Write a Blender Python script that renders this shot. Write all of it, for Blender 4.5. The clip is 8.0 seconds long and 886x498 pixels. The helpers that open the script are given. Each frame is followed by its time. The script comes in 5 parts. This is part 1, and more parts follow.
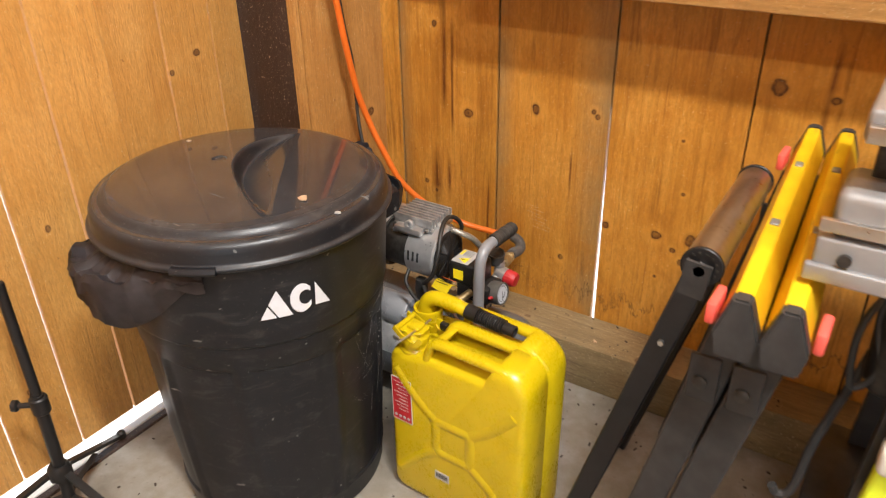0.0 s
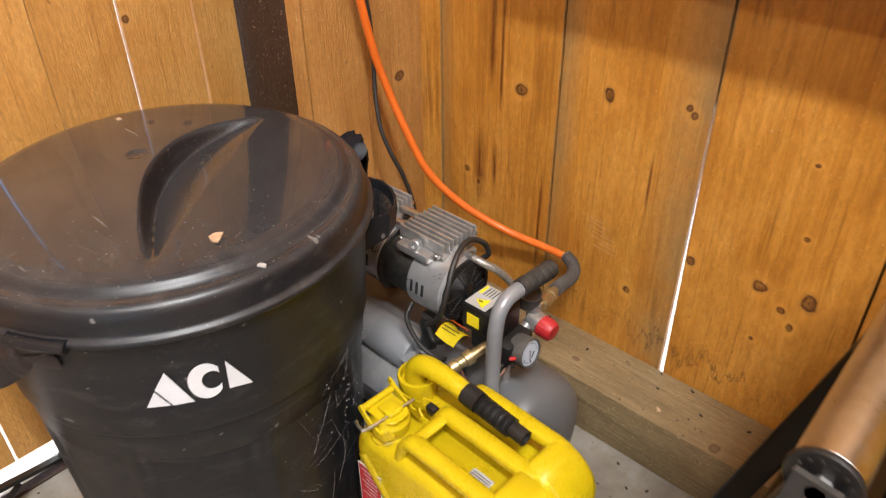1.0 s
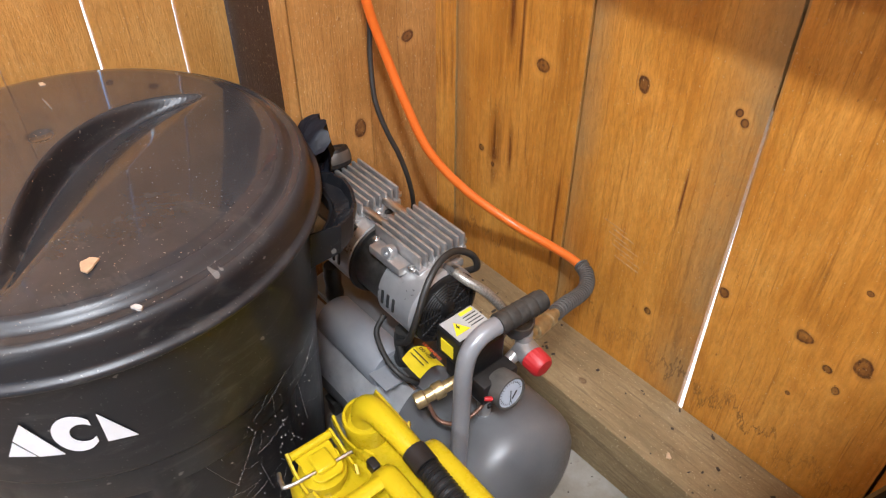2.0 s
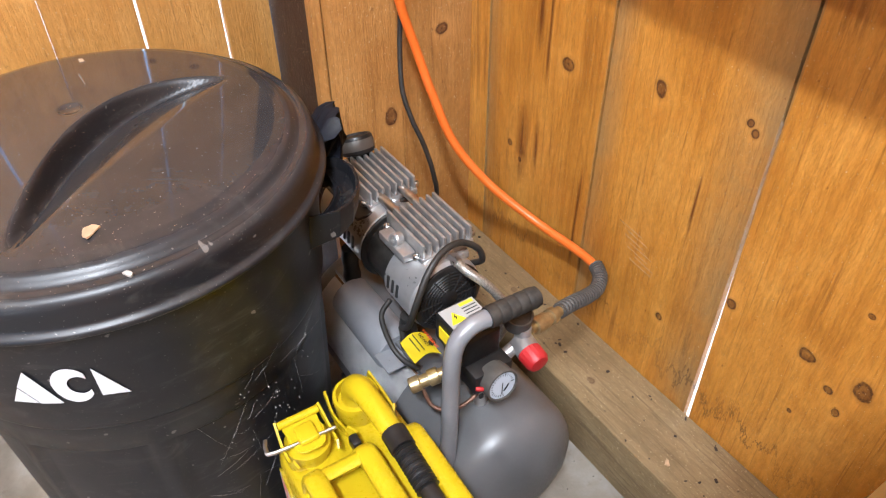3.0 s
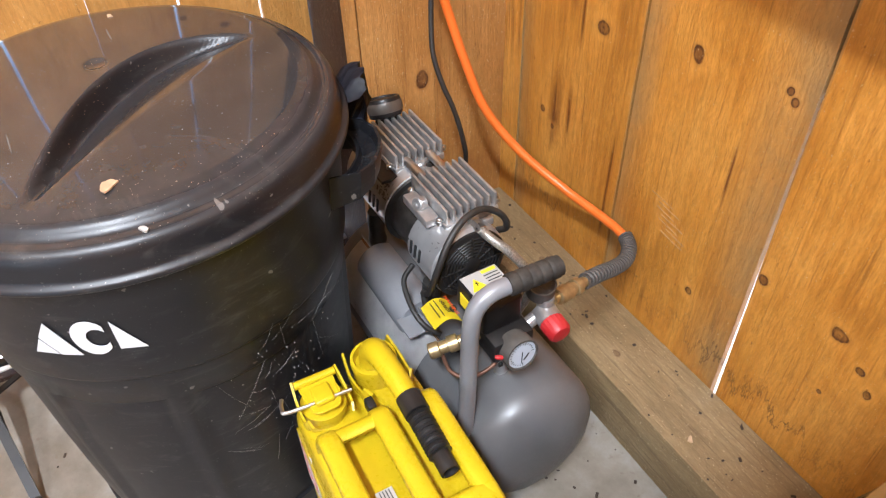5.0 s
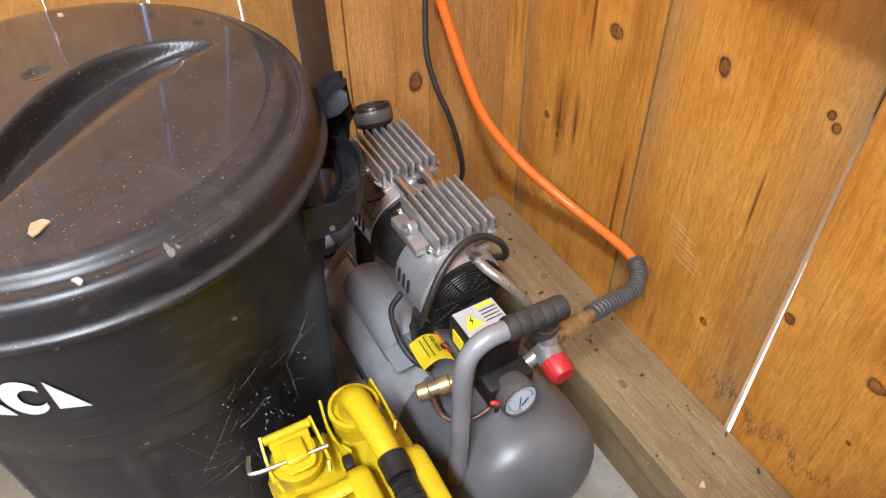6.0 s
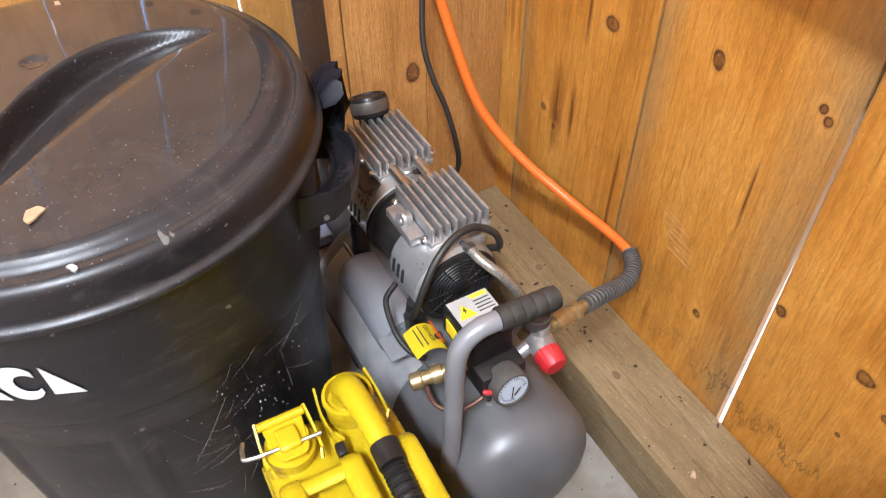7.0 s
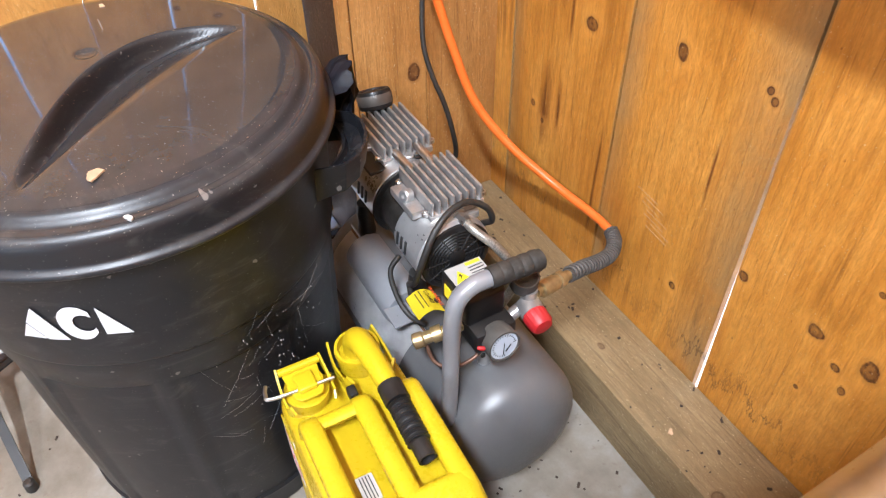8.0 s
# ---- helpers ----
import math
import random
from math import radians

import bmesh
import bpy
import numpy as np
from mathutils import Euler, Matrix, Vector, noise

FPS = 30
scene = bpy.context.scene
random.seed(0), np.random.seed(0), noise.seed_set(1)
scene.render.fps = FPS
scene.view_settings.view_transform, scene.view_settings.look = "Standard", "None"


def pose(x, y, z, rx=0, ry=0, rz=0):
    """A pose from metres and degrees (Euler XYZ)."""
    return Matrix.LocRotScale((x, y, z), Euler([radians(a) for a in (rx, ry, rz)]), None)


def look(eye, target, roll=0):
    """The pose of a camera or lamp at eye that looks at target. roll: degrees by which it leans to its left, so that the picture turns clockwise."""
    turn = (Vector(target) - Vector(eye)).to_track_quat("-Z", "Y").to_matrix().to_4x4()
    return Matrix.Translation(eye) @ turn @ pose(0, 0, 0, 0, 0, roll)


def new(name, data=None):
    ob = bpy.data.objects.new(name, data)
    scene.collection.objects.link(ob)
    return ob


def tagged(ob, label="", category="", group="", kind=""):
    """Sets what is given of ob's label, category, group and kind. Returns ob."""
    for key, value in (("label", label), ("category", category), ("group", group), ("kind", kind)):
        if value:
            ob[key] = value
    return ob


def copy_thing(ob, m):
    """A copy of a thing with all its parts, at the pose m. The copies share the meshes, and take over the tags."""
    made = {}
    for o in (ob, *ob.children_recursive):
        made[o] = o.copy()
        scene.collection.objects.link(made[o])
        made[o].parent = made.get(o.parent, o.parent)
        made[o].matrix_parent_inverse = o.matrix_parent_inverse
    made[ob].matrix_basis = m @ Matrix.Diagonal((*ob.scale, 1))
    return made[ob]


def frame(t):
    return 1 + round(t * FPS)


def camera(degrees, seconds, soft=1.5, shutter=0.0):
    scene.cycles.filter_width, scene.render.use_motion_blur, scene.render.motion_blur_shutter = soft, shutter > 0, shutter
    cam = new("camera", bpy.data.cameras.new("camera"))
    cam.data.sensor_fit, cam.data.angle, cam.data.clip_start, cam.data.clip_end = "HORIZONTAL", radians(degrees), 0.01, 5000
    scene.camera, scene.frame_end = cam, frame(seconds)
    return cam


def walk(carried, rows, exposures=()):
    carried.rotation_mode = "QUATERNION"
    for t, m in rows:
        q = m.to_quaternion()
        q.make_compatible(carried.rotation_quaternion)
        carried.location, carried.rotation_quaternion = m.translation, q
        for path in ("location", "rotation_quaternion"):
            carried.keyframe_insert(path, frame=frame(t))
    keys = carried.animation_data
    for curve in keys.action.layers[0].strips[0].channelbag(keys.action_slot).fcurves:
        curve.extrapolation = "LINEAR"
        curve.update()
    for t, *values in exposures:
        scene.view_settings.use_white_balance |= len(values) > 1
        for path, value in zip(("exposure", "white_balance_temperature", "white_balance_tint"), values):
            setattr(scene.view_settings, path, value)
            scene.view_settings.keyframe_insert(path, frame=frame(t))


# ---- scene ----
cam = camera(61.8, 8.0, soft=1.2, shutter=0.35)
METRES, EYE, TILT, LEAN, TURN = 1.325, 1.283, 0.0, 0.0, 33.8
ROWS = [
    (0.0, 0.0, 0.0, 0.0, -0.5, -29.02, 0.9),
    (0.5, 0.0736, 0.2119, -0.0279, 4.85, -31.62, 0.84),
    (1.0, 0.1039, 0.3748, -0.0461, 8.77, -34.65, 0.53),
    (1.5, 0.1147, 0.5171, -0.0657, 12.12, -37.98, 0.13),
    (3.0, 0.2414, 0.5834, -0.048, 22.53, -40.92, 0.42),
    (3.5, 0.2535, 0.5855, -0.0462, 24.3, -41.17, 0.64),
    (4.0, 0.2597, 0.5825, -0.0502, 25.14, -42.05, 1.04),
    (4.5, 0.2654, 0.5755, -0.053, 25.61, -42.63, 1.28),
    (6.0, 0.2204, 0.6867, -0.0785, 26.39, -44.87, 0.75),
    (6.5, 0.2156, 0.7059, -0.0873, 26.56, -45.45, 0.52),
    (7.0, 0.2273, 0.6857, -0.0759, 26.69, -45.54, 0.45),
    (7.5, 0.2519, 0.6439, -0.065, 26.68, -45.06, 0.55),
    (8.0, 0.2757, 0.5976, -0.0487, 26.6, -44.02, 0.71),
]
EXPOSURE = [(0.0, 0.86, 6450, 10), (1.0, 0.83, 6200, 10), (1.5, 0.87, 5800, 10), (3.5, 1.23, 5600, 10), (6.0, 1.15, 5600, 10), (8.0, 1.37, 5500, 10)]
walk(cam, [(t, pose(0, 0, EYE, TILT, LEAN, TURN) @ pose(METRES * x, METRES * y, METRES * z, 90 + pitch, roll, yaw)) for t, x, y, z, yaw, pitch, roll in ROWS], EXPOSURE)

# ---- world, sun, lamps ----
world = bpy.data.worlds.new("world")
scene.world = world
world.use_nodes = True
wn = world.node_tree
sky = wn.nodes.new("ShaderNodeTexSky")
sky.sky_type = "NISHITA"
sky.sun_disc = False
SUN_FROM = Vector((-0.55, 0.50, 1.05)).normalized()
sky.sun_elevation = math.asin(SUN_FROM.z)
sky.sun_rotation = math.atan2(SUN_FROM.x, SUN_FROM.y)
wn.links.new(sky.outputs["Color"], wn.nodes["Background"].inputs["Color"])
wn.nodes["Background"].inputs["Strength"].default_value = 0.15

sun = new("sun", bpy.data.lights.new("sun", "SUN"))
sun.data.energy, sun.data.angle, sun.data.color = 5.0, radians(0.5), (1.0, 0.975, 0.94)
sun.matrix_world = look(SUN_FROM * 20, (0, 0, 0))


def strip_and_fill_lamp(x, y, z, sx, sy, watts, colour, up=False):
    lamp = new("strip_and_fill_lamp", bpy.data.lights.new("strip_and_fill_lamp", "AREA"))
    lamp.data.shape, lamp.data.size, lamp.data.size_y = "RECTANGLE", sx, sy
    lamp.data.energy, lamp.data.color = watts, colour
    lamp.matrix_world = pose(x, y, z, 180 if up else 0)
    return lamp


# an overhead strip light, and two unseen fill lamps added, one aimed at the ceiling
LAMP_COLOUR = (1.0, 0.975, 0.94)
strip_and_fill_lamp(1.00, -0.20, 3.90, 1.2, 0.20, 120, LAMP_COLOUR)
strip_and_fill_lamp(1.00, -1.70, 3.90, 1.2, 0.20, 55, LAMP_COLOUR)
strip_and_fill_lamp(1.00, -0.20, 3.93, 1.2, 0.20, 28, LAMP_COLOUR, up=True)


# ---- materials ----
def shader(name, rough=0.5, metal=0.0, spec=0.5):
    m = bpy.data.materials.new(name)
    m.use_nodes = True
    b = m.node_tree.nodes["Principled BSDF"]
    b.inputs["Roughness"].default_value = rough
    b.inputs["Metallic"].default_value = metal
    b.inputs["Specular IOR Level"].default_value = spec
    return m, m.node_tree, b


def math_node(nt, op, a, b=None, c=None, clamp=False):
    n = nt.nodes.new("ShaderNodeMath")
    n.operation, n.use_clamp = op, clamp
    for i, v in enumerate((a, b, c)):
        if v is None:
            continue
        if isinstance(v, (int, float)):
            n.inputs[i].default_value = v
        else:
            nt.links.new(v, n.inputs[i])
    return n.outputs[0]


def noise_node(nt, vec, scale, detail=4, rough=0.55, distort=0.0):
    n = nt.nodes.new("ShaderNodeTexNoise")
    n.inputs["Scale"].default_value, n.inputs["Detail"].default_value = scale, detail
    n.inputs["Roughness"].default_value, n.inputs["Distortion"].default_value = rough, distort
    if vec is not None:
        nt.links.new(vec, n.inputs["Vector"])
    return n.outputs["Fac"]


def ramp(nt, fac, stops):
    n = nt.nodes.new("ShaderNodeValToRGB")
    els = n.color_ramp.elements
    while len(els) < len(stops):
        els.new(0.5)
    for e, (p, c) in zip(els, stops):
        e.position, e.color = p, (*c, 1) if len(c) == 3 else c
    nt.links.new(fac, n.inputs["Fac"])
    return n.outputs["Color"]


def mix(nt, fac, a, b, how="MIX"):
    n = nt.nodes.new("ShaderNodeMix")
    n.data_type, n.blend_type = "RGBA", how
    for s, v in ((n.inputs["Factor"], fac), (n.inputs[6], a), (n.inputs[7], b)):
        if isinstance(v, (int, float)):
            s.default_value = v
        elif isinstance(v, tuple):
            s.default_value = (*v, 1)
        else:
            nt.links.new(v, s)
    return n.outputs[2]


def bump(nt, b, height, strength=0.3, dist=0.002):
    n = nt.nodes.new("ShaderNodeBump")
    n.inputs["Strength"].default_value, n.inputs["Distance"].default_value = strength, dist
    nt.links.new(height, n.inputs["Height"])
    nt.links.new(n.outputs["Normal"], b.inputs["Normal"])


def position(nt):
    return nt.nodes.new("ShaderNodeNewGeometry").outputs["Position"]


def object_space(nt):
    return nt.nodes.new("ShaderNodeTexCoord").outputs["Object"]


def scaled(nt, vec, s, off=None):
    n = nt.nodes.new("ShaderNodeMapping")
    nt.links.new(vec, n.inputs["Vector"])
    n.inputs["Scale"].default_value = s
    if off is not None:
        nt.links.new(off, n.inputs["Location"])
    return n.outputs["Vector"]


def plain(name, colour, rough=0.5, metal=0.0, spec=0.5, vary=0.25, scale=30.0, dust=0.0, dust_colour=(0.35, 0.3, 0.24), bumps=0.0, fine=180.0):
    """Paint, plastic or metal with uneven colour and gloss, and dust where asked."""
    m, nt, b = shader(name, rough, metal, spec)
    v = object_space(nt)
    big, small = noise_node(nt, v, scale, 5), noise_node(nt, v, fine, 3)
    dark = tuple(c * (1 - vary) for c in colour)
    light = tuple(min(1, c * (1 + vary)) for c in colour)
    col = ramp(nt, big, [(0.3, dark), (0.7, light)])
    if dust:
        up = nt.nodes.new("ShaderNodeSeparateXYZ")
        nt.links.new(nt.nodes.new("ShaderNodeNewGeometry").outputs["Normal"], up.inputs[0])
        fac = math_node(nt, "MULTIPLY", math_node(nt, "MULTIPLY_ADD", up.outputs[2], 0.6, 0.4, True), math_node(nt, "MULTIPLY", big, dust * 2, None, True))
        col = mix(nt, fac, col, dust_colour)
    nt.links.new(col, b.inputs["Base Color"])
    r = math_node(nt, "MULTIPLY_ADD", math_node(nt, "ADD", big, small), 0.25, rough - 0.25)
    nt.links.new(r, b.inputs["Roughness"])
    if bumps:
        bump(nt, b, small, bumps, 0.001)
    return m


def wood(name, light, mid, dark, along="z", face="x", knots=(), rough=0.5, grain=1.0, knot_colour=(0.075, 0.022, 0.008), stains=0.5, spec=0.4, tide=None, grey=(), runs=()):
    """Sawn softwood: growth rings run along one axis and bend round the knots, which lie at (across, along, radius).
    tide: height of an old water line; grey: (faint side, strong side) strips of blue-stained sapwood."""
    m, nt, b = shader(name, rough, 0.0, spec)
    sep = nt.nodes.new("ShaderNodeSeparateXYZ")
    pos = position(nt)
    nt.links.new(pos, sep.inputs[0])
    axes = dict(zip("xyz", sep.outputs))
    a, l = axes[face], axes[along]
    third = axes[({"x", "y", "z"} - {along, face}).pop()]
    rnd = nt.nodes.new("ShaderNodeObjectInfo").outputs["Random"]
    shift = math_node(nt, "MULTIPLY", rnd, 7.3)
    wob = noise_node(nt, scaled(nt, pos, (60, 60, 60)), 1.0, 3)
    across = a
    core = None
    for n, (kx, kz, kr) in enumerate(knots):
        dx = math_node(nt, "MULTIPLY", math_node(nt, "SUBTRACT", a, kx), 0.85 if n % 3 else 1.15)
        dz = math_node(nt, "MULTIPLY", math_node(nt, "SUBTRACT", l, kz), 1.0 if n % 2 else 0.78)
        d = math_node(nt, "SQRT", math_node(nt, "ADD", math_node(nt, "MULTIPLY", dx, dx), math_node(nt, "MULTIPLY", dz, dz)))
        e = math_node(nt, "DIVIDE", kr, math_node(nt, "ADD", d, kr * 0.6))
        across = math_node(nt, "SUBTRACT", across, math_node(nt, "MULTIPLY", math_node(nt, "MULTIPLY", dx, math_node(nt, "MULTIPLY", e, e)), 0.55))
        q = math_node(nt, "DIVIDE", d, kr)
        core = q if core is None else math_node(nt, "MINIMUM", core, q)
    comb = nt.nodes.new("ShaderNodeCombineXYZ")
    nt.links.new(math_node(nt, "ADD", across, shift), comb.inputs[0])
    nt.links.new(third, comb.inputs[1])
    nt.links.new(math_node(nt, "ADD", l, shift), comb.inputs[2])
    v = comb.outputs[0]
    wide = noise_node(nt, scaled(nt, v, (11 * grain, 11 * grain, 0.8)), 1.0, 4, 0.55, 1.2)
    rings = noise_node(nt, scaled(nt, v, (85 * grain, 85 * grain, 2.2)), 1.0, 4, 0.6, 0.5)
    fine = noise_node(nt, scaled(nt, v, (420, 420, 16)), 1.0, 3, 0.6)
    cloud = noise_node(nt, scaled(nt, v, (9, 9, 5)), 1.0, 6, 0.62, 0.8)
    t = math_node(nt, "ADD", math_node(nt, "MULTIPLY_ADD", wide, 0.18, 0.12), math_node(nt, "ADD", math_node(nt, "MULTIPLY", rings, 0.22), math_node(nt, "MULTIPLY", cloud, 0.36)))
    col = ramp(nt, t, [(0.38, dark), (0.48, mid), (0.58, light)])
    grit = noise_node(nt, scaled(nt, v, (170, 170, 60)), 1.0, 5, 0.7)
    col = mix(nt, math_node(nt, "MULTIPLY", ramp(nt, grit, [(0.42, (0, 0, 0)), (0.62, (1, 1, 1))]), 0.42), col, tuple(c * 0.58 for c in mid))
    col = mix(nt, math_node(nt, "MULTIPLY", fine, 0.40), col, tuple(c * 0.55 for c in mid))
    # resin and weather streaks along the grain
    streak = ramp(nt, noise_node(nt, scaled(nt, v, (48, 48, 3.2)), 1.0, 5, 0.68, 1.4), [(0.53, (0, 0, 0)), (0.66, (1, 1, 1))])
    where = ramp(nt, noise_node(nt, scaled(nt, v, (7, 7, 2.4)), 1.0, 3, 0.5, 0.5), [(0.50, (0, 0, 0)), (0.62, (1, 1, 1))])
    col = mix(nt, math_node(nt, "MULTIPLY", math_node(nt, "MULTIPLY", streak, where), stains), col, (mid[0] * 0.30, mid[1] * 0.24, mid[2] * 0.25))
    for g0, g1 in grey:
        w = math_node(nt, "MULTIPLY", math_node(nt, "SUBTRACT", a, g0), 1 / (g1 - g0))
        w = math_node(nt, "MULTIPLY", math_node(nt, "MAXIMUM", w, 0.0), math_node(nt, "LESS_THAN", w, 1.08))
        w = math_node(nt, "MULTIPLY", w, math_node(nt, "MULTIPLY_ADD", cloud, 2.4, -0.55, True))
        col = mix(nt, math_node(nt, "MULTIPLY", w, 0.75), col, (0.20, 0.155, 0.085))
    if tide is not None:
        wave = noise_node(nt, scaled(nt, pos, (22, 22, 5)), 1.0, 6, 0.75)
        off = math_node(nt, "ABSOLUTE", math_node(nt, "SUBTRACT", l, math_node(nt, "MULTIPLY_ADD", wave, 0.32, tide - 0.16)))
        line = math_node(nt, "SUBTRACT", 1.0, math_node(nt, "DIVIDE", off, 0.008), None, True)
        line = math_node(nt, "MULTIPLY", line, math_node(nt, "MULTIPLY_ADD", where, 0.55, 0.35))
        col = mix(nt, line, col, (0.07, 0.028, 0.012))
    # resin runs: (across, low end, high end, half width)
    for rx, r0, r1, rw in runs:
        off = math_node(nt, "ABSOLUTE", math_node(nt, "SUBTRACT", math_node(nt, "MULTIPLY_ADD", wide, 0.03, a), rx + 0.015))
        run = math_node(nt, "SUBTRACT", 1.0, math_node(nt, "DIVIDE", off, rw), None, True)
        ends = math_node(nt, "MULTIPLY", math_node(nt, "MULTIPLY_ADD", l, 14.0, -14.0 * r0, True), math_node(nt, "MULTIPLY_ADD", l, -14.0, 14.0 * r1, True))
        run = math_node(nt, "MULTIPLY", math_node(nt, "MULTIPLY", run, ends), math_node(nt, "MULTIPLY_ADD", streak, 0.9, math_node(nt, "MULTIPLY_ADD", rings, 3.2, -0.7)), True)
        col = mix(nt, run, col, (mid[0] * 0.26, mid[1] * 0.18, mid[2] * 0.22))
    # each board has its own tone
    tone = ramp(nt, rnd, [(0.0, (0.86, 0.84, 0.82)), (1.0, (1.08, 1.08, 1.08))])
    col = mix(nt, 1.0, col, tone, "MULTIPLY")
    if core is not None:
        core = math_node(nt, "ADD", core, math_node(nt, "MULTIPLY_ADD", wob, 0.9, -0.45))
        ringed = ramp(nt, math_node(nt, "MULTIPLY", core, 0.25), [(0.0, (0.95, 0.95, 0.95)), (0.05, (0.78, 0.78, 0.78)), (0.15, (0.80, 0.80, 0.80)), (0.21, (1, 1, 1)), (0.25, (0.95, 0.95, 0.95)), (0.29, (0.28, 0.28, 0.28)), (0.42, (0, 0, 0))])
        glow = math_node(nt, "SUBTRACT", 1.0, math_node(nt, "DIVIDE", core, 3.6), None, True)
        col = mix(nt, math_node(nt, "MULTIPLY", glow, 0.45), col, (min(1, light[0] * 1.1), light[1] * 1.08, light[2] * 1.1))
        col = mix(nt, math_node(nt, "MULTIPLY", ringed, math_node(nt, "MULTIPLY_ADD", grit, 1.3, 0.28, True)), col, knot_colour)
    # thin checks along the grain and small dark pits
    check = ramp(nt, noise_node(nt, scaled(nt, v, (260, 260, 5)), 1.0, 3, 0.6, 0.4), [(0.60, (0, 0, 0)), (0.68, (1, 1, 1))])
    col = mix(nt, math_node(nt, "MULTIPLY", math_node(nt, "MULTIPLY", check, cloud), 0.85, None, True), col, (mid[0] * 0.34, mid[1] * 0.28, mid[2] * 0.3))
    pit = ramp(nt, noise_node(nt, scaled(nt, pos, (95, 95, 60)), 1.0, 3, 0.6), [(0.69, (0, 0, 0)), (0.74, (1, 1, 1))])
    col = mix(nt, math_node(nt, "MULTIPLY", pit, 0.55), col, (mid[0] * 0.25, mid[1] * 0.18, mid[2] * 0.2))
    # pale flecks: raised fibres and dust
    fleck = ramp(nt, noise_node(nt, scaled(nt, pos, (300, 300, 190)), 1.0, 3, 0.6), [(0.64, (0, 0, 0)), (0.72, (1, 1, 1))])
    col = mix(nt, math_node(nt, "MULTIPLY", fleck, 0.62), col, (0.82, 0.68, 0.44))
    nt.links.new(col, b.inputs["Base Color"])
    nt.links.new(math_node(nt, "MULTIPLY_ADD", cloud, 0.35, rough - 0.17), b.inputs["Roughness"])
    bump(nt, b, math_node(nt, "ADD", math_node(nt, "MULTIPLY", rings, 0.8), math_node(nt, "ADD", math_node(nt, "MULTIPLY", fine, 0.5), math_node(nt, "ADD", math_node(nt, "MULTIPLY", fleck, 0.5), math_node(nt, "MULTIPLY", grit, 1.3)))), 0.85, 0.0018)
    return m


PINE = ((0.76, 0.378, 0.070), (0.61, 0.266, 0.034), (0.35, 0.128, 0.013))
BACK_KNOTS = [(-0.796, 0.686, 0.0105), (-0.995, 0.642, 0.0115), (-1.135, 0.416, 0.005), (-1.102, 0.393, 0.005), (-0.703, 0.289, 0.0055), (-0.456, 0.424, 0.010),
              (-0.389, 0.366, 0.006), (-0.411, 0.394, 0.006), (-0.585, 0.417, 0.007), (-0.643, 0.705, 0.006), (-0.246, 0.825, 0.013), (-0.137, 0.813, 0.008), (-0.371, 0.430, 0.013), (-0.423, 0.674, 0.003), (-0.632, 0.694, 0.005), (-1.10, 0.865, 0.008), (-0.445, 0.31, 0.003), (-0.405, 0.545, 0.004), (-0.10, 0.75, 0.007)]
back_pine = wood("orange_pine", *PINE, knots=BACK_KNOTS, rough=0.44, stains=0.55, runs=((-1.075, 0.62, 0.98, 0.012), (-1.045, 0.56, 0.90, 0.006), (-1.100, 0.33, 0.54, 0.022), (-1.060, 0.36, 0.52, 0.009), (-0.690, 0.45, 0.62, 0.004), (-0.93, 0.20, 0.50, 0.006), (-0.15, 0.50, 0.95, 0.010), (-1.19, 0.14, 0.24, 0.02), (-0.80, 0.14, 0.25, 0.007), (-0.765, 0.14, 0.22, 0.010), (-0.735, 0.14, 0.19, 0.006)), tide=0.20, grey=((-0.850, -0.905), (-1.17, -1.212), (-0.70, -0.604)))
left_pine = wood("yellow_pine", (0.72, 0.40, 0.12), (0.62, 0.315, 0.078), (0.47, 0.21, 0.044), face="y", knots=[(0.692, 0.579, 0.006), (1.147, 0.849, 0.008), (1.069, 0.818, 0.005), (0.55, 0.24, 0.007)], rough=0.5, stains=0.3)
corner_pine = wood("corner_pine", (0.66, 0.36, 0.115), (0.52, 0.255, 0.068), (0.36, 0.155, 0.036), face="y", knots=[(1.43, 0.47, 0.014), (1.55, 0.62, 0.010)], rough=0.5, stains=0.3)
brown_paint = wood("brown_stained_timber", (0.075, 0.042, 0.028), (0.058, 0.030, 0.019), (0.035, 0.018, 0.012), face="x", rough=0.55, stains=0.2)
treated = wood("treated_timber", (0.37, 0.275, 0.145), (0.28, 0.198, 0.096), (0.15, 0.100, 0.046), along="x", face="y", knots=[(1.530, -0.747, 0.006), (1.50, -0.42, 0.009), (1.56, -1.02, 0.005)], rough=0.65, grain=0.8, stains=0.45, knot_colour=(0.13, 0.075, 0.035))
beam_wood = wood("rough_beam", (0.68, 0.42, 0.16), (0.58, 0.32, 0.10), (0.30, 0.14, 0.04), along="x", face="z", rough=0.6, stains=0.7)


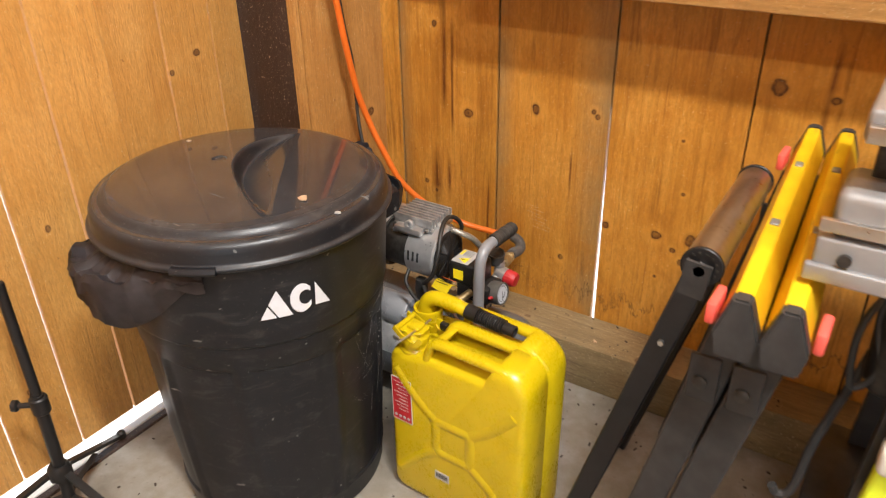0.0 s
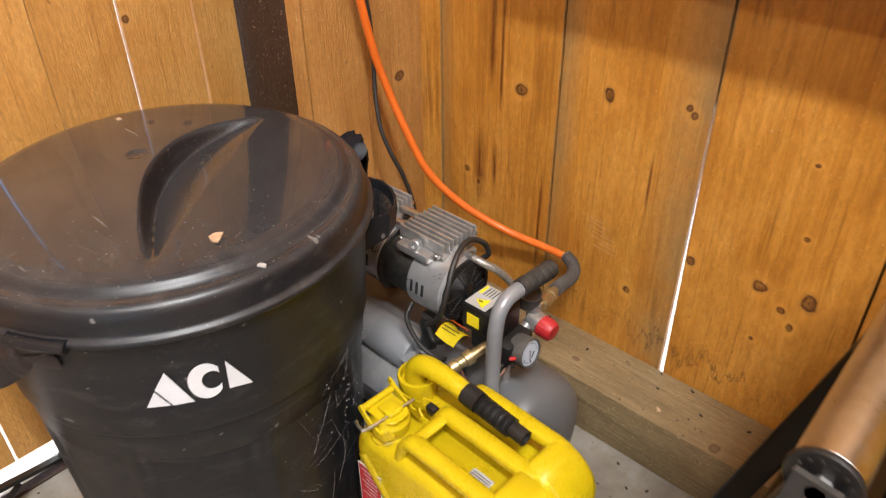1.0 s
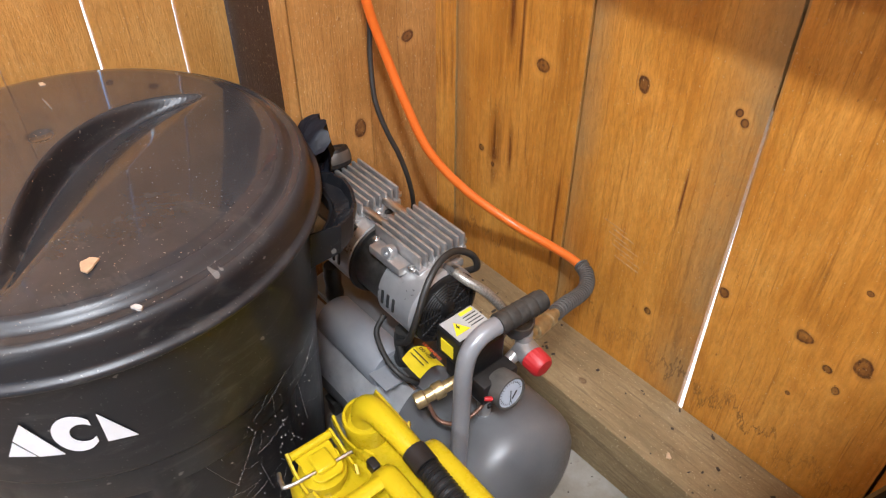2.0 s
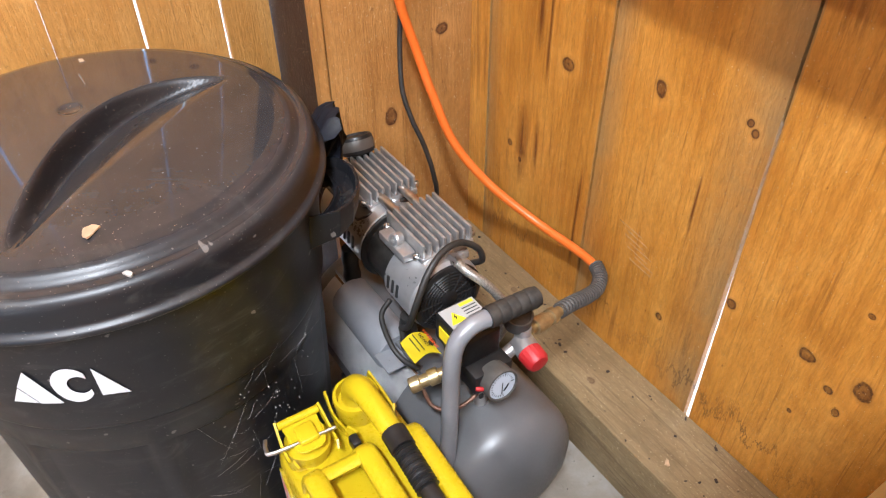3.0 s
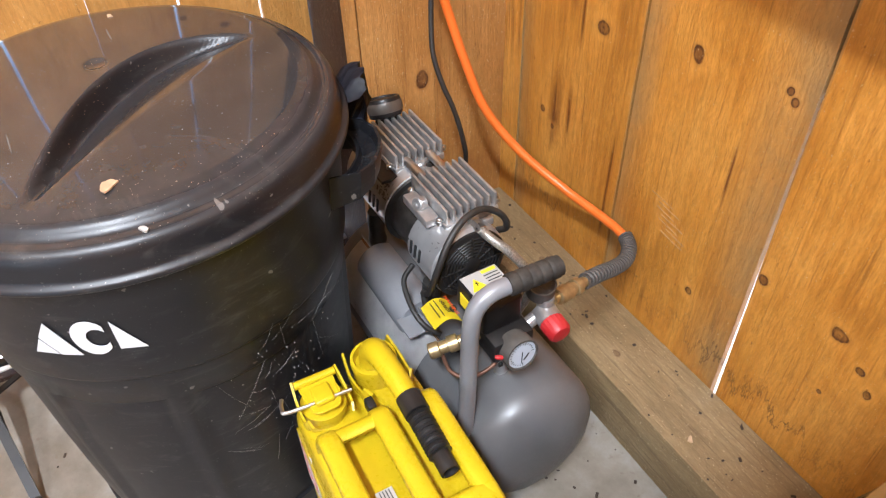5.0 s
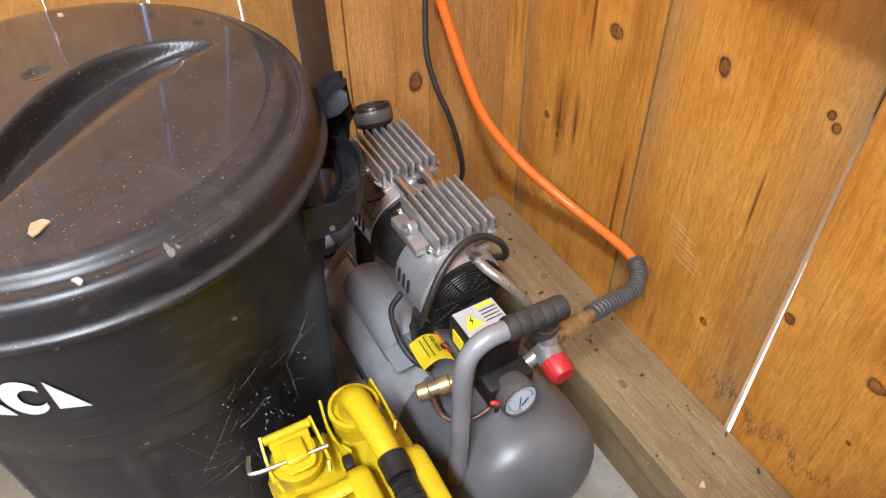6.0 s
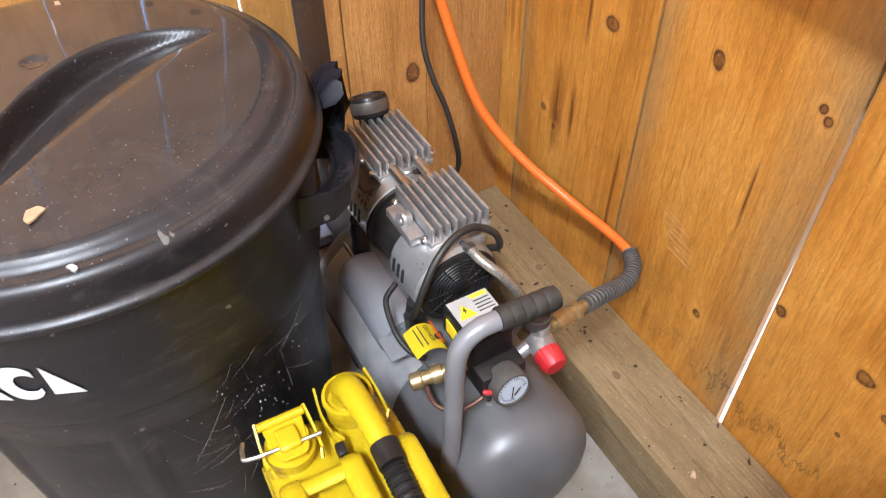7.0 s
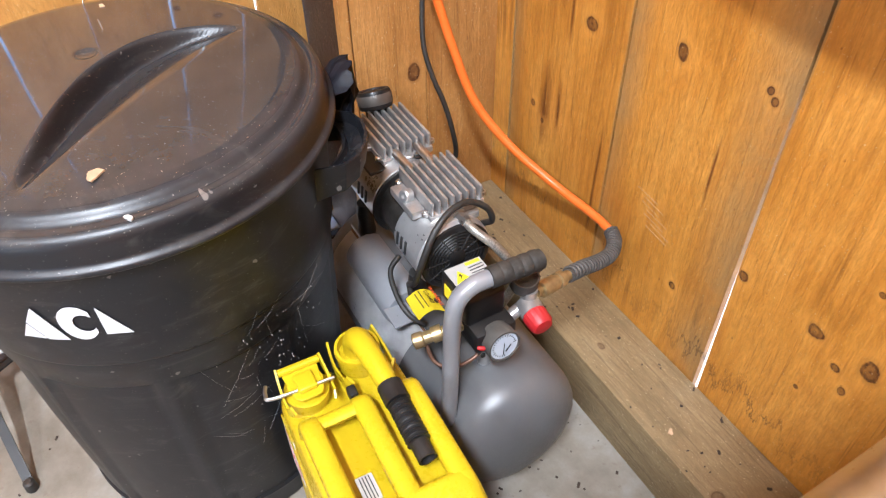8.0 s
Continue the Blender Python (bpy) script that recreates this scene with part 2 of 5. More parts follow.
def concrete_material():
    m, nt, b = shader("concrete", 0.6, 0, 0.4)
    v = position(nt)
    big, mid, fine = noise_node(nt, v, 2.2, 6, 0.6, 0.5), noise_node(nt, v, 14, 6, 0.65), noise_node(nt, v, 160, 4)
    t = math_node(nt, "ADD", math_node(nt, "MULTIPLY", big, 0.55), math_node(nt, "MULTIPLY", mid, 0.45))
    col = ramp(nt, t, [(0.36, (0.17, 0.145, 0.110)), (0.5, (0.245, 0.220, 0.180)), (0.62, (0.33, 0.31, 0.275))])
    spots = ramp(nt, noise_node(nt, v, 46, 4, 0.6), [(0.63, (0, 0, 0)), (0.70, (1, 1, 1))])
    col = mix(nt, math_node(nt, "MULTIPLY", spots, 0.4), col, (0.16, 0.12, 0.085))
    nt.links.new(col, b.inputs["Base Color"])
    nt.links.new(math_node(nt, "MULTIPLY_ADD", mid, 0.4, 0.35), b.inputs["Roughness"])
    bump(nt, b, math_node(nt, "ADD", fine, mid), 0.25, 0.001)
    return m


def bin_material(name, rough, dust, spec):
    """Black plastic, scuffed, with thin scratches and pale dust where it lies flat."""
    m, nt, b = shader(name, rough, 0, spec)
    v = position(nt)
    big, mid, speck = noise_node(nt, v, 6, 5, 0.6, 0.6), noise_node(nt, v, 40, 5, 0.65), noise_node(nt, v, 330, 2, 0.5)
    sep = nt.nodes.new("ShaderNodeSeparateXYZ")
    nt.links.new(nt.nodes.new("ShaderNodeNewGeometry").outputs["Normal"], sep.inputs[0])
    flat = math_node(nt, "MULTIPLY_ADD", sep.outputs[2], 1.5, -0.5, True)
    film = math_node(nt, "MULTIPLY", math_node(nt, "MULTIPLY_ADD", big, 0.7, math_node(nt, "MULTIPLY", mid, 0.45)), math_node(nt, "MULTIPLY_ADD", flat, dust, 0.10))
    col = mix(nt, film, (0.0052, 0.0056, 0.0076), (0.126, 0.130, 0.140))
    dots = ramp(nt, speck, [(0.70, (0, 0, 0)), (0.74, (1, 1, 1))])
    col = mix(nt, math_node(nt, "MULTIPLY", dots, math_node(nt, "MULTIPLY_ADD", flat, 0.30, 0.16)), col, (0.50, 0.47, 0.42))
    # scratches: thin lines of stretched cells in two directions
    scr = None
    for rz, ry in ((0.6, 0.5), (2.2, 1.2)):
        mp = nt.nodes.new("ShaderNodeMapping")
        nt.links.new(v, mp.inputs["Vector"])
        mp.inputs["Rotation"].default_value, mp.inputs["Scale"].default_value = (ry, 0.4, rz), (3, 60, 60)
        s = ramp(nt, noise_node(nt, mp.outputs["Vector"], 1.0, 2, 0.5), [(0.742, (0, 0, 0)), (0.756, (1, 1, 1))])
        scr = s if scr is None else mix(nt, 1.0, scr, s, "ADD")
    col = mix(nt, math_node(nt, "MULTIPLY", scr, 0.30), col, (0.45, 0.43, 0.40))
    # dried smears and rubbed patches
    smear = ramp(nt, noise_node(nt, scaled(nt, v, (9, 9, 26)), 1.0, 7, 0.72, 1.6), [(0.54, (0, 0, 0)), (0.70, (1, 1, 1))])
    col = mix(nt, math_node(nt, "MULTIPLY", smear, 0.22), col, (0.13, 0.125, 0.115))
    nt.links.new(col, b.inputs["Base Color"])
    nt.links.new(math_node(nt, "MULTIPLY_ADD", mid, 0.10, math_node(nt, "MULTIPLY_ADD", film, 0.20, math_node(nt, "MULTIPLY_ADD", math_node(nt, "MULTIPLY_ADD", sep.outputs[2], 9.0, -8.0, True), -0.28, rough - 0.04))), b.inputs["Roughness"])
    bump(nt, b, math_node(nt, "ADD", mid, math_node(nt, "MULTIPLY", speck, 0.25)), 0.02 if dust else 0.10, 0.001)
    if dust:
        # the level top is rubbed shiny
        nt.links.new(math_node(nt, "MULTIPLY", math_node(nt, "MULTIPLY_ADD", sep.outputs[2], 9.0, -8.0, True), math_node(nt, "MULTIPLY_ADD", big, 1.8, -0.15, True)), b.inputs["Coat Weight"])
        b.inputs["Coat Roughness"].default_value = 0.035
    return m


concrete = concrete_material()
ground_mat = plain("pale_gravel", (0.70, 0.68, 0.64), 0.9, vary=0.3, scale=8, bumps=0.5)
ceiling_mat = wood("ceiling_boards", (0.62, 0.36, 0.14), (0.5, 0.26, 0.085), (0.36, 0.17, 0.05), along="x", face="y", rough=0.6)
ceiling_white = plain("white_bounce_surface", (0.74, 0.74, 0.72), 0.6, vary=0.06, scale=3)
bin_body = bin_material("black_bin_plastic", 0.36, 0.0, 0.27)
bin_lid = bin_material("dusty_black_plastic", 0.33, 0.30, 0.42)
bag_mat = plain("black_bag_film", (0.022, 0.024, 0.036), 0.50, spec=0.35, vary=0.4, scale=20)
white_print = plain("white_print", (0.72, 0.75, 0.80), 0.5, vary=0.06, scale=40)
yellow_paint = plain("glossy_yellow_paint", (0.54, 0.402, 0.003), 0.30, spec=0.5, vary=0.05, scale=14, dust=0.010, dust_colour=(0.45, 0.30, 0.06))
def worn_yellow():
    """Yellow powder coat, scratched through to brown in streaks along the beam."""
    m, nt, b = shader("worn_yellow_coat", 0.42)
    v = object_space(nt)
    wear = ramp(nt, noise_node(nt, scaled(nt, v, (70, 12, 70)), 1.0, 6, 0.75, 0.8), [(0.56, (0, 0, 0)), (0.66, (1, 1, 1))])
    patch = ramp(nt, noise_node(nt, v, 7, 3), [(0.44, (0, 0, 0)), (0.60, (1, 1, 1))])
    base = ramp(nt, noise_node(nt, v, 20, 4), [(0.3, (0.76, 0.46, 0.007)), (0.7, (0.86, 0.56, 0.010))])
    nt.links.new(mix(nt, math_node(nt, "MULTIPLY", math_node(nt, "MULTIPLY", wear, patch), 0.75), base, (0.22, 0.10, 0.035)), b.inputs["Base Color"])
    return m


saw_yellow = worn_yellow()
black_plastic = plain("black_plastic", (0.008, 0.008, 0.009), 0.42, spec=0.35, vary=0.3, dust=0.03)
black_rubber = plain("black_rubber", (0.012, 0.012, 0.012), 0.5, vary=0.3, dust=0.06)
grip_rubber = plain("grey_foam_grip", (0.016, 0.0150, 0.0145), 0.65, spec=0.25, vary=0.35, scale=60, dust=0.10, bumps=0.5)
dark_steel = plain("dark_grey_steel", (0.022, 0.0225, 0.024), 0.45, metal=0.0, spec=0.3, vary=0.3, dust=0.08)
tank_paint = plain("grey_tank_paint", (0.120, 0.125, 0.132), 0.40, metal=0.15, spec=0.5, vary=0.10, scale=12, dust=0.10, dust_colour=(0.30, 0.27, 0.23))
tube_paint = plain("grey_tube_paint", (0.25, 0.26, 0.28), 0.36, metal=0.15, vary=0.1, scale=20, dust=0.10)
cast_alu = plain("cast_aluminium", (0.47, 0.465, 0.46), 0.38, metal=0.7, vary=0.2, scale=60, dust=0.10, bumps=0.25)
motor_alu = plain("motor_aluminium", (0.46, 0.46, 0.46), 0.33, metal=0.6, vary=0.15, scale=30, dust=0.10)
stator = plain("black_stator_steel", (0.03, 0.029, 0.028), 0.45, metal=0.5, vary=0.4, scale=80, dust=0.1)
chrome = plain("polished_steel", (0.60, 0.59, 0.57), 0.34, metal=1.0, vary=0.1, scale=40)
brushed = plain("grey_aluminium", (0.33, 0.335, 0.34), 0.42, metal=0.55, vary=0.1, scale=20)
brass = plain("brass", (0.46, 0.36, 0.19), 0.40, metal=0.8, vary=0.25, scale=70)
copper = plain("copper", (0.20, 0.11, 0.075), 0.5, metal=0.6, vary=0.3, scale=70)
red_plastic = plain("red_plastic", (0.46, 0.012, 0.016), 0.48, vary=0.12, dust=0.04)
salmon = plain("red_rubber_stop", (0.80, 0.11, 0.08), 0.5, vary=0.1)
orange_hose = plain("orange_hose", (0.74, 0.15, 0.010), 0.38, vary=0.06, scale=40, dust=0.06)
hose_print = plain("red_hose_print", (0.55, 0.07, 0.01), 0.5, vary=0.2)
spring_grey = plain("grey_spring", (0.12, 0.11, 0.10), 0.5, metal=0.4, vary=0.2)
tag_yellow = plain("yellow_tag", (0.88, 0.72, 0.015), 0.45, vary=0.05)
paper_white = plain("white_label", (0.44, 0.43, 0.41), 0.5, vary=0.06)
label_red = plain("red_label", (0.42, 0.016, 0.022), 0.45, vary=0.12)
ink = plain("black_ink", (0.02, 0.02, 0.02), 0.5, vary=0.1)
orange_ink = plain("orange_ink", (0.75, 0.10, 0.01), 0.5, vary=0.1)
dial_white = plain("dial_face", (0.46, 0.51, 0.58), 0.4, vary=0.05)
# worn and dusty plate, paled further: missing daylight is put into its colour
plate_steel = plain("worn_plate_daylit", (0.66, 0.66, 0.67), 0.34, metal=0.1, vary=0.22, scale=25, dust=0.2)
rust = plain("rusty_edge", (0.20, 0.11, 0.06), 0.7, vary=0.4, scale=90)
leaf_mat = plain("dry_leaf", (0.52, 0.36, 0.22), 0.8, vary=0.2, scale=80)
debris_mat = plain("dark_debris", (0.045, 0.03, 0.02), 0.8, vary=0.4, scale=90)
hivis = plain("hi_vis_yellow", (0.70, 0.85, 0.03), 0.6, vary=0.08)
hivis_silver = plain("reflective_tape", (0.72, 0.70, 0.66), 0.4, vary=0.08)
glass_mat, gnt, gb = shader("gauge_glass", 0.05)
gb.inputs["Transmission Weight"].default_value = 1.0


# ---- mesh helpers ----
ANCHORS = []


def anchor(name, x, y, z=0.0):
    """An empty at a thing's base, whose parts are built in world metres."""
    ob = empty(name, pose(x, y, z))
    ANCHORS.append(ob)
    return ob


def hang(ob, parent):
    if parent is not None:
        ob.parent = parent
        if parent in ANCHORS:
            ob.matrix_parent_inverse = parent.matrix_basis.inverted()


def part(name, bm, material, parent=None, label="", smooth=38):
    me = bpy.data.meshes.new(name)
    bmesh.ops.recalc_face_normals(bm, faces=bm.faces)
    bm.to_mesh(me)
    bm.free()
    me.materials.append(material)
    if smooth:
        me.shade_smooth()
        me.set_sharp_from_angle(angle=radians(smooth))
    ob = new(name, me)
    hang(ob, parent)
    if label:
        ob["label"] = label
    return ob


def empty(name, m=None):
    ob = new(name)
    ob.empty_display_size = 0.05
    if m is not None:
        ob.matrix_basis = m
    return ob


def box(bm, c, s, m=None, bevel=0.0, seg=2):
    """A box of size s about c, with its edges rounded."""
    r = bmesh.ops.create_cube(bm, size=1, matrix=Matrix.Translation(c) @ Matrix.Diagonal((*s, 1)))
    vs = r["verts"]
    if bevel:
        es = list({e for v in vs for e in v.link_edges})
        out = bmesh.ops.bevel(bm, geom=es, offset=bevel, segments=seg, profile=0.5, affect="EDGES")
        vs = list({v for f in out["faces"] for v in f.verts} | {v for v in vs if v.is_valid})
        vs = list({v for x in vs for f in x.link_faces for v in f.verts})
    if m is not None:
        bmesh.ops.transform(bm, matrix=m, verts=vs)
    return vs


def frame_of(axis):
    z = Vector(axis).normalized()
    x = z.orthogonal().normalized()
    return x, z.cross(x), z


def lathe(bm, profile, origin=(0, 0, 0), axis=(0, 0, 1), seg=32, warp=None):
    """A turned shape: profile rows of (radius, height) along axis, closed at its ends."""
    o = Vector(origin)
    x, y, z = frame_of(axis) if tuple(axis) != (0, 0, 1) else (Vector((1, 0, 0)), Vector((0, 1, 0)), Vector((0, 0, 1)))
    rings = []
    for r, h in profile:
        ring = []
        for i in range(seg):
            a = 2 * math.pi * i / seg
            rr = r if warp is None else r + warp(a, h, r)
            ring.append(bm.verts.new(o + (x * math.cos(a) + y * math.sin(a)) * rr + z * h))
        rings.append(ring)
    for p, q in zip(rings, rings[1:]):
        for i in range(seg):
            j = (i + 1) % seg
            bm.faces.new((p[i], p[j], q[j], q[i]))
    bm.faces.new(rings[0][::-1])
    bm.faces.new(rings[-1])
    return rings


def rod(bm, a, b, r, r2=None, seg=16, edge=0.0):
    a, b = Vector(a), Vector(b)
    h = (b - a).length
    r2 = r if r2 is None else r2
    prof = [(r, 0), (r2, h)] if not edge else [(r - edge, 0), (r, edge), (r2, h - edge), (r2 - edge, h)]
    lathe(bm, prof, a, b - a, seg)


def smooth_path(points, n=8):
    """Catmull-Rom through the points."""
    p = [Vector(q) for q in points]
    p = [2 * p[0] - p[1], *p, 2 * p[-1] - p[-2]]
    out = []
    for i in range(1, len(p) - 2):
        for k in range(n):
            t = k / n
            a, b, c, d = p[i - 1], p[i], p[i + 1], p[i + 2]
            out.append(0.5 * (2 * b + (c - a) * t + (2 * a - 5 * b + 4 * c - d) * t * t + (3 * b - a - 3 * c + d) * t ** 3))
    out.append(p[-2])
    return out


def sweep(bm, pts, section, up=None, scale=None):
    """Carry a closed section (rows of side, rise) along the points. up keeps it from turning."""
    pts = [Vector(p) for p in pts]
    n = None
    rings = []
    for i, p in enumerate(pts):
        t = (pts[min(i + 1, len(pts) - 1)] - pts[max(i - 1, 0)]).normalized()
        if up is not None:
            n = Vector(up)
        elif n is None:
            n = t.orthogonal()
        n = (n - t * n.dot(t)).normalized()
        s = t.cross(n)
        k = 1 if scale is None else scale(i / (len(pts) - 1))
        rings.append([bm.verts.new(p + s * u * k + n * v * k) for u, v in section])
    m = len(section)
    for p, q in zip(rings, rings[1:]):
        for i in range(m):
            j = (i + 1) % m
            bm.faces.new((p[i], p[j], q[j], q[i]))
    bm.faces.new(rings[0][::-1])
    bm.faces.new(rings[-1])
    return rings


def ring_section(r, seg=12, r2=None):
    r2 = r if r2 is None else r2
    return [(r * math.cos(2 * math.pi * i / seg), r2 * math.sin(2 * math.pi * i / seg)) for i in range(seg)]


def tube(bm, points, r, seg=12, n=8, scale=None):
    sweep(bm, smooth_path(points, n), ring_section(r, seg), scale=scale)


def prism(bm, outline, h0, h1, m=None):
    """An outline (rows of x, y) raised from h0 to h1."""
    lo = [bm.verts.new((x, y, h0)) for x, y in outline]
    hi = [bm.verts.new((x, y, h1)) for x, y in outline]
    bm.faces.new(lo[::-1])
    bm.faces.new(hi)
    for i in range(len(lo)):
        j = (i + 1) % len(lo)
        bm.faces.new((lo[i], lo[j], hi[j], hi[i]))
    if m is not None:
        bmesh.ops.transform(bm, matrix=m, verts=lo + hi)
    return lo + hi


def rounded_outline(corners, n=6):
    """Corners as (x, y, radius), rounded."""
    out = []
    c = len(corners)
    for i, (x, y, r) in enumerate(corners):
        p = Vector((x, y))
        a = (Vector(corners[i - 1][:2]) - p).normalized()
        b = (Vector(corners[(i + 1) % c][:2]) - p).normalized()
        half = math.acos(max(-1, min(1, a.dot(b)))) / 2
        d = r / math.tan(half)
        centre = p + (a + b).normalized() * (r / math.sin(half))
        s, e = p + a * d - centre, p + b * d - centre
        ang = math.atan2(s.x * e.y - s.y * e.x, s.dot(e))
        for k in range(n + 1):
            w = ang * k / n
            out.append((centre.x + s.x * math.cos(w) - s.y * math.sin(w), centre.y + s.x * math.sin(w) + s.y * math.cos(w)))
    return out


def writing(name, words, size, m, material, parent, depth=0.0002):
    """Words as a flat mesh, in the xy plane of m."""
    cu = bpy.data.curves.new(name, "FONT")
    cu.body, cu.size, cu.extrude, cu.align_x, cu.align_y = words, size, depth, "CENTER", "CENTER"
    tmp = bpy.data.objects.new(name, cu)
    me = bpy.data.meshes.new_from_object(tmp)
    bpy.data.objects.remove(tmp)
    me.materials.append(material)
    me.transform(m)
    ob = new(name, me)
    hang(ob, parent)
    return ob


# ---- the shed ----
WALL_Y, SHED_H, LEFT_X, CORNER_X, POST_Y = 1.62, 4.1, -1.46, -1.272, 1.292

bm = bmesh.new()
box(bm, (1.0, -0.7, -0.06), (5.0, 4.76, 0.12))
tagged(part("floor", bm, concrete, smooth=0), "bare grey concrete slab with dirt specks", "floor", kind="structure")
bm = bmesh.new()
box(bm, (0, 0, -0.20), (400, 400, 0.1))
tagged(part("ground", bm, ground_mat, smooth=0), "pale sunlit gravel outside the shed", "ground", kind="structure")
# unseen ceiling, added to keep the sun out; white to bounce lamp light
bm = bmesh.new()
box(bm, (1.0, -0.6, SHED_H + 0.03), (5.6, 5.4, 0.06))
tagged(part("ceiling", bm, ceiling_white, smooth=0), "unseen plain white ceiling added to keep sun out and bounce light", "ceiling", kind="structure")
# unseen east wall, added to close the room against outside light
bm = bmesh.new()
box(bm, (3.47, -0.6, SHED_H / 2), (0.06, 4.6, SHED_H))
tagged(part("wall_east", bm, ceiling_mat, smooth=0), "unseen plain wooden wall added to close off outside light", "wall", kind="structure")
# unseen wall behind the camera, added; its doorway is sized for daylight
bm = bmesh.new()
for x0, x1, z0, z1 in ((-1.6, 0.3, 0, SHED_H), (3.1, 3.5, 0, SHED_H), (0.3, 3.1, 2.5, SHED_H)):
    box(bm, ((x0 + x1) / 2, -2.95, (z0 + z1) / 2), (x1 - x0, 0.06, z1 - z0))
tagged(part("wall_south", bm, ceiling_mat, smooth=0), "unseen wooden wall added with a wide open doorway for daylight", "wall", kind="structure")


def board(parent, x0, x1, y0, y1, z0, z1, material, skew=0.0, edge=0.0006):
    """One upright board between two corners; skew widens the joint on its low side towards the ground."""
    bm = bmesh.new()
    box(bm, ((x0 + x1) / 2, (y0 + y1) / 2, (z0 + z1) / 2), (x1 - x0, y1 - y0, z1 - z0), bevel=edge, seg=1)
    if skew:
        bmesh.ops.bisect_plane(bm, geom=list(bm.verts) + list(bm.edges) + list(bm.faces), plane_co=(0, 0, 0.62), plane_no=(0, 0, 1))
        for v in bm.verts:
            if v.co.x < (x0 + x1) / 2 and x1 - x0 > y1 - y0:
                v.co.x += skew * max(0.0, 1 - v.co.z / 0.62)
    return part("board", bm, material, parent, smooth=0)


# back wall: foot-wide boards, one joint open to the daylight
wall_back = tagged(empty("wall_back"), "orange-stained pine plank wall with knots", "wall", kind="structure")
seams = [-1.52, -1.212, -0.905, -0.6015, -0.289, 0.016, 0.32, 0.625, 0.93, 1.235, 1.54, 1.845, 2.15, 2.455, 2.76, 3.065, 3.40]
for i, (a, b) in enumerate(zip(seams, seams[1:])):
    open_joint = abs(a + 0.6015) < 0.001
    board(wall_back, a + (0.0020 if open_joint else 0.0023), b - (0.0022 if abs(b + 0.6015) < 0.001 else 0.0023), WALL_Y, WALL_Y + 0.013, 0.0, SHED_H, back_pine, skew=0.0095 if open_joint else 0.0)
# battens added to block daylight; their dark brown deepens the shade in the joints
for s in seams[1:]:
    z0 = 0.72 if abs(s + 0.6015) < 0.001 else 0.0
    bm = bmesh.new()
    box(bm, (s, WALL_Y + 0.0221, (z0 + SHED_H) / 2), (0.05, 0.018, SHED_H - z0), bevel=0.001, seg=1)
    part("batten", bm, brown_paint, wall_back, smooth=0)

# left wall: half-foot boards with open joints, clear of the ground
wall_left = tagged(empty("wall_left"), "yellow pine board wall with daylight between the boards", "wall", kind="structure")
left_seams = [1.291, 1.200, 1.058, 0.913, 0.767, 0.626, 0.479] + [0.479 - 0.145 * k for k in range(1, 24)]
GAPS = {1: 0.005, 2: 0.0055, 3: 0.0012, 4: 0.0055, 5: 0.0055, 6: 0.005}
for i, (b, a) in enumerate(zip(left_seams, left_seams[1:])):
    hi, lo = GAPS.get(i, 0.002) / 2, GAPS.get(i + 1, 0.002) / 2
    board(wall_left, LEFT_X - 0.012, LEFT_X, a + lo, b - hi, 0.038, SHED_H, left_pine)
# pale strip: the sunlit ground's brightness under the boards, put into its colour
bm = bmesh.new()
box(bm, (LEFT_X - 0.022, -0.82, 0.0), (0.10, 4.22, 0.012), bevel=0.002, seg=1)
tagged(part("threshold", bm, plain("pale_bright_ground", (0.66, 0.64, 0.6), 0.6, vary=0.2, scale=18), smooth=0), "pale strip standing in for bright outdoor ground under the boards", "threshold", kind="structure")

bm = bmesh.new()
box(bm, (LEFT_X + 0.042, -0.82, 0.001), (0.024, 4.22, 0.010), bevel=0.003, seg=1)
tagged(part("sill_strip", bm, brown_paint, smooth=0), "dirty brown wooden strip along the threshold", "strip", kind="structure")
# unseen outside batten, added so the gap lines mirrored in the lid break
bm = bmesh.new()
box(bm, (LEFT_X - 0.022, -0.82, 1.122), (0.018, 4.22, 0.034), bevel=0.002, seg=1)
part("batten", bm, brown_paint, wall_left, smooth=0)

# corner: brown timber post, boards beside it
bm = bmesh.new()
box(bm, ((LEFT_X - 0.05 + CORNER_X - 0.02) / 2, POST_Y + 0.09, SHED_H / 2), (CORNER_X - 0.02 - LEFT_X + 0.05, 0.18, SHED_H), bevel=0.004)
tagged(part("corner_post", bm, brown_paint), "dark brown stained timber corner post", "post", kind="structure")
wall_corner = tagged(empty("wall_corner"), "weathered pine boards beside the corner post", "wall", kind="structure")
board(wall_corner, CORNER_X - 0.020, CORNER_X, POST_Y - 0.002, POST_Y + 0.0165, 0, SHED_H, corner_pine)
board(wall_corner, CORNER_X - 0.020, CORNER_X + 0.001, POST_Y + 0.019, 1.4565, 0, SHED_H, corner_pine)
board(wall_corner, CORNER_X - 0.020, CORNER_X, 1.4580, WALL_Y - 0.001, 0, SHED_H, corner_pine)

# sill along the back wall and the rail above
bm = bmesh.new()
box(bm, ((CORNER_X + 3.4) / 2, 1.550, 0.0663), (3.4 - CORNER_X - 0.004, 0.138, 0.1325), bevel=0.004)
tagged(part("sill_beam", bm, treated), "pale treated timber sill along the wall foot", "beam", kind="structure")
bm = bmesh.new()
box(bm, (1.235, 1.555, 1.135), (4.32, 0.128, 0.284), bevel=0.005)
tagged(part("wall_rail", bm, beam_wood), "rough-sawn horizontal wall rail", "beam", kind="structure")
bm = bmesh.new()
box(bm, (-1.097, 1.594, 1.135), (0.338, 0.050, 0.284), bevel=0.004)
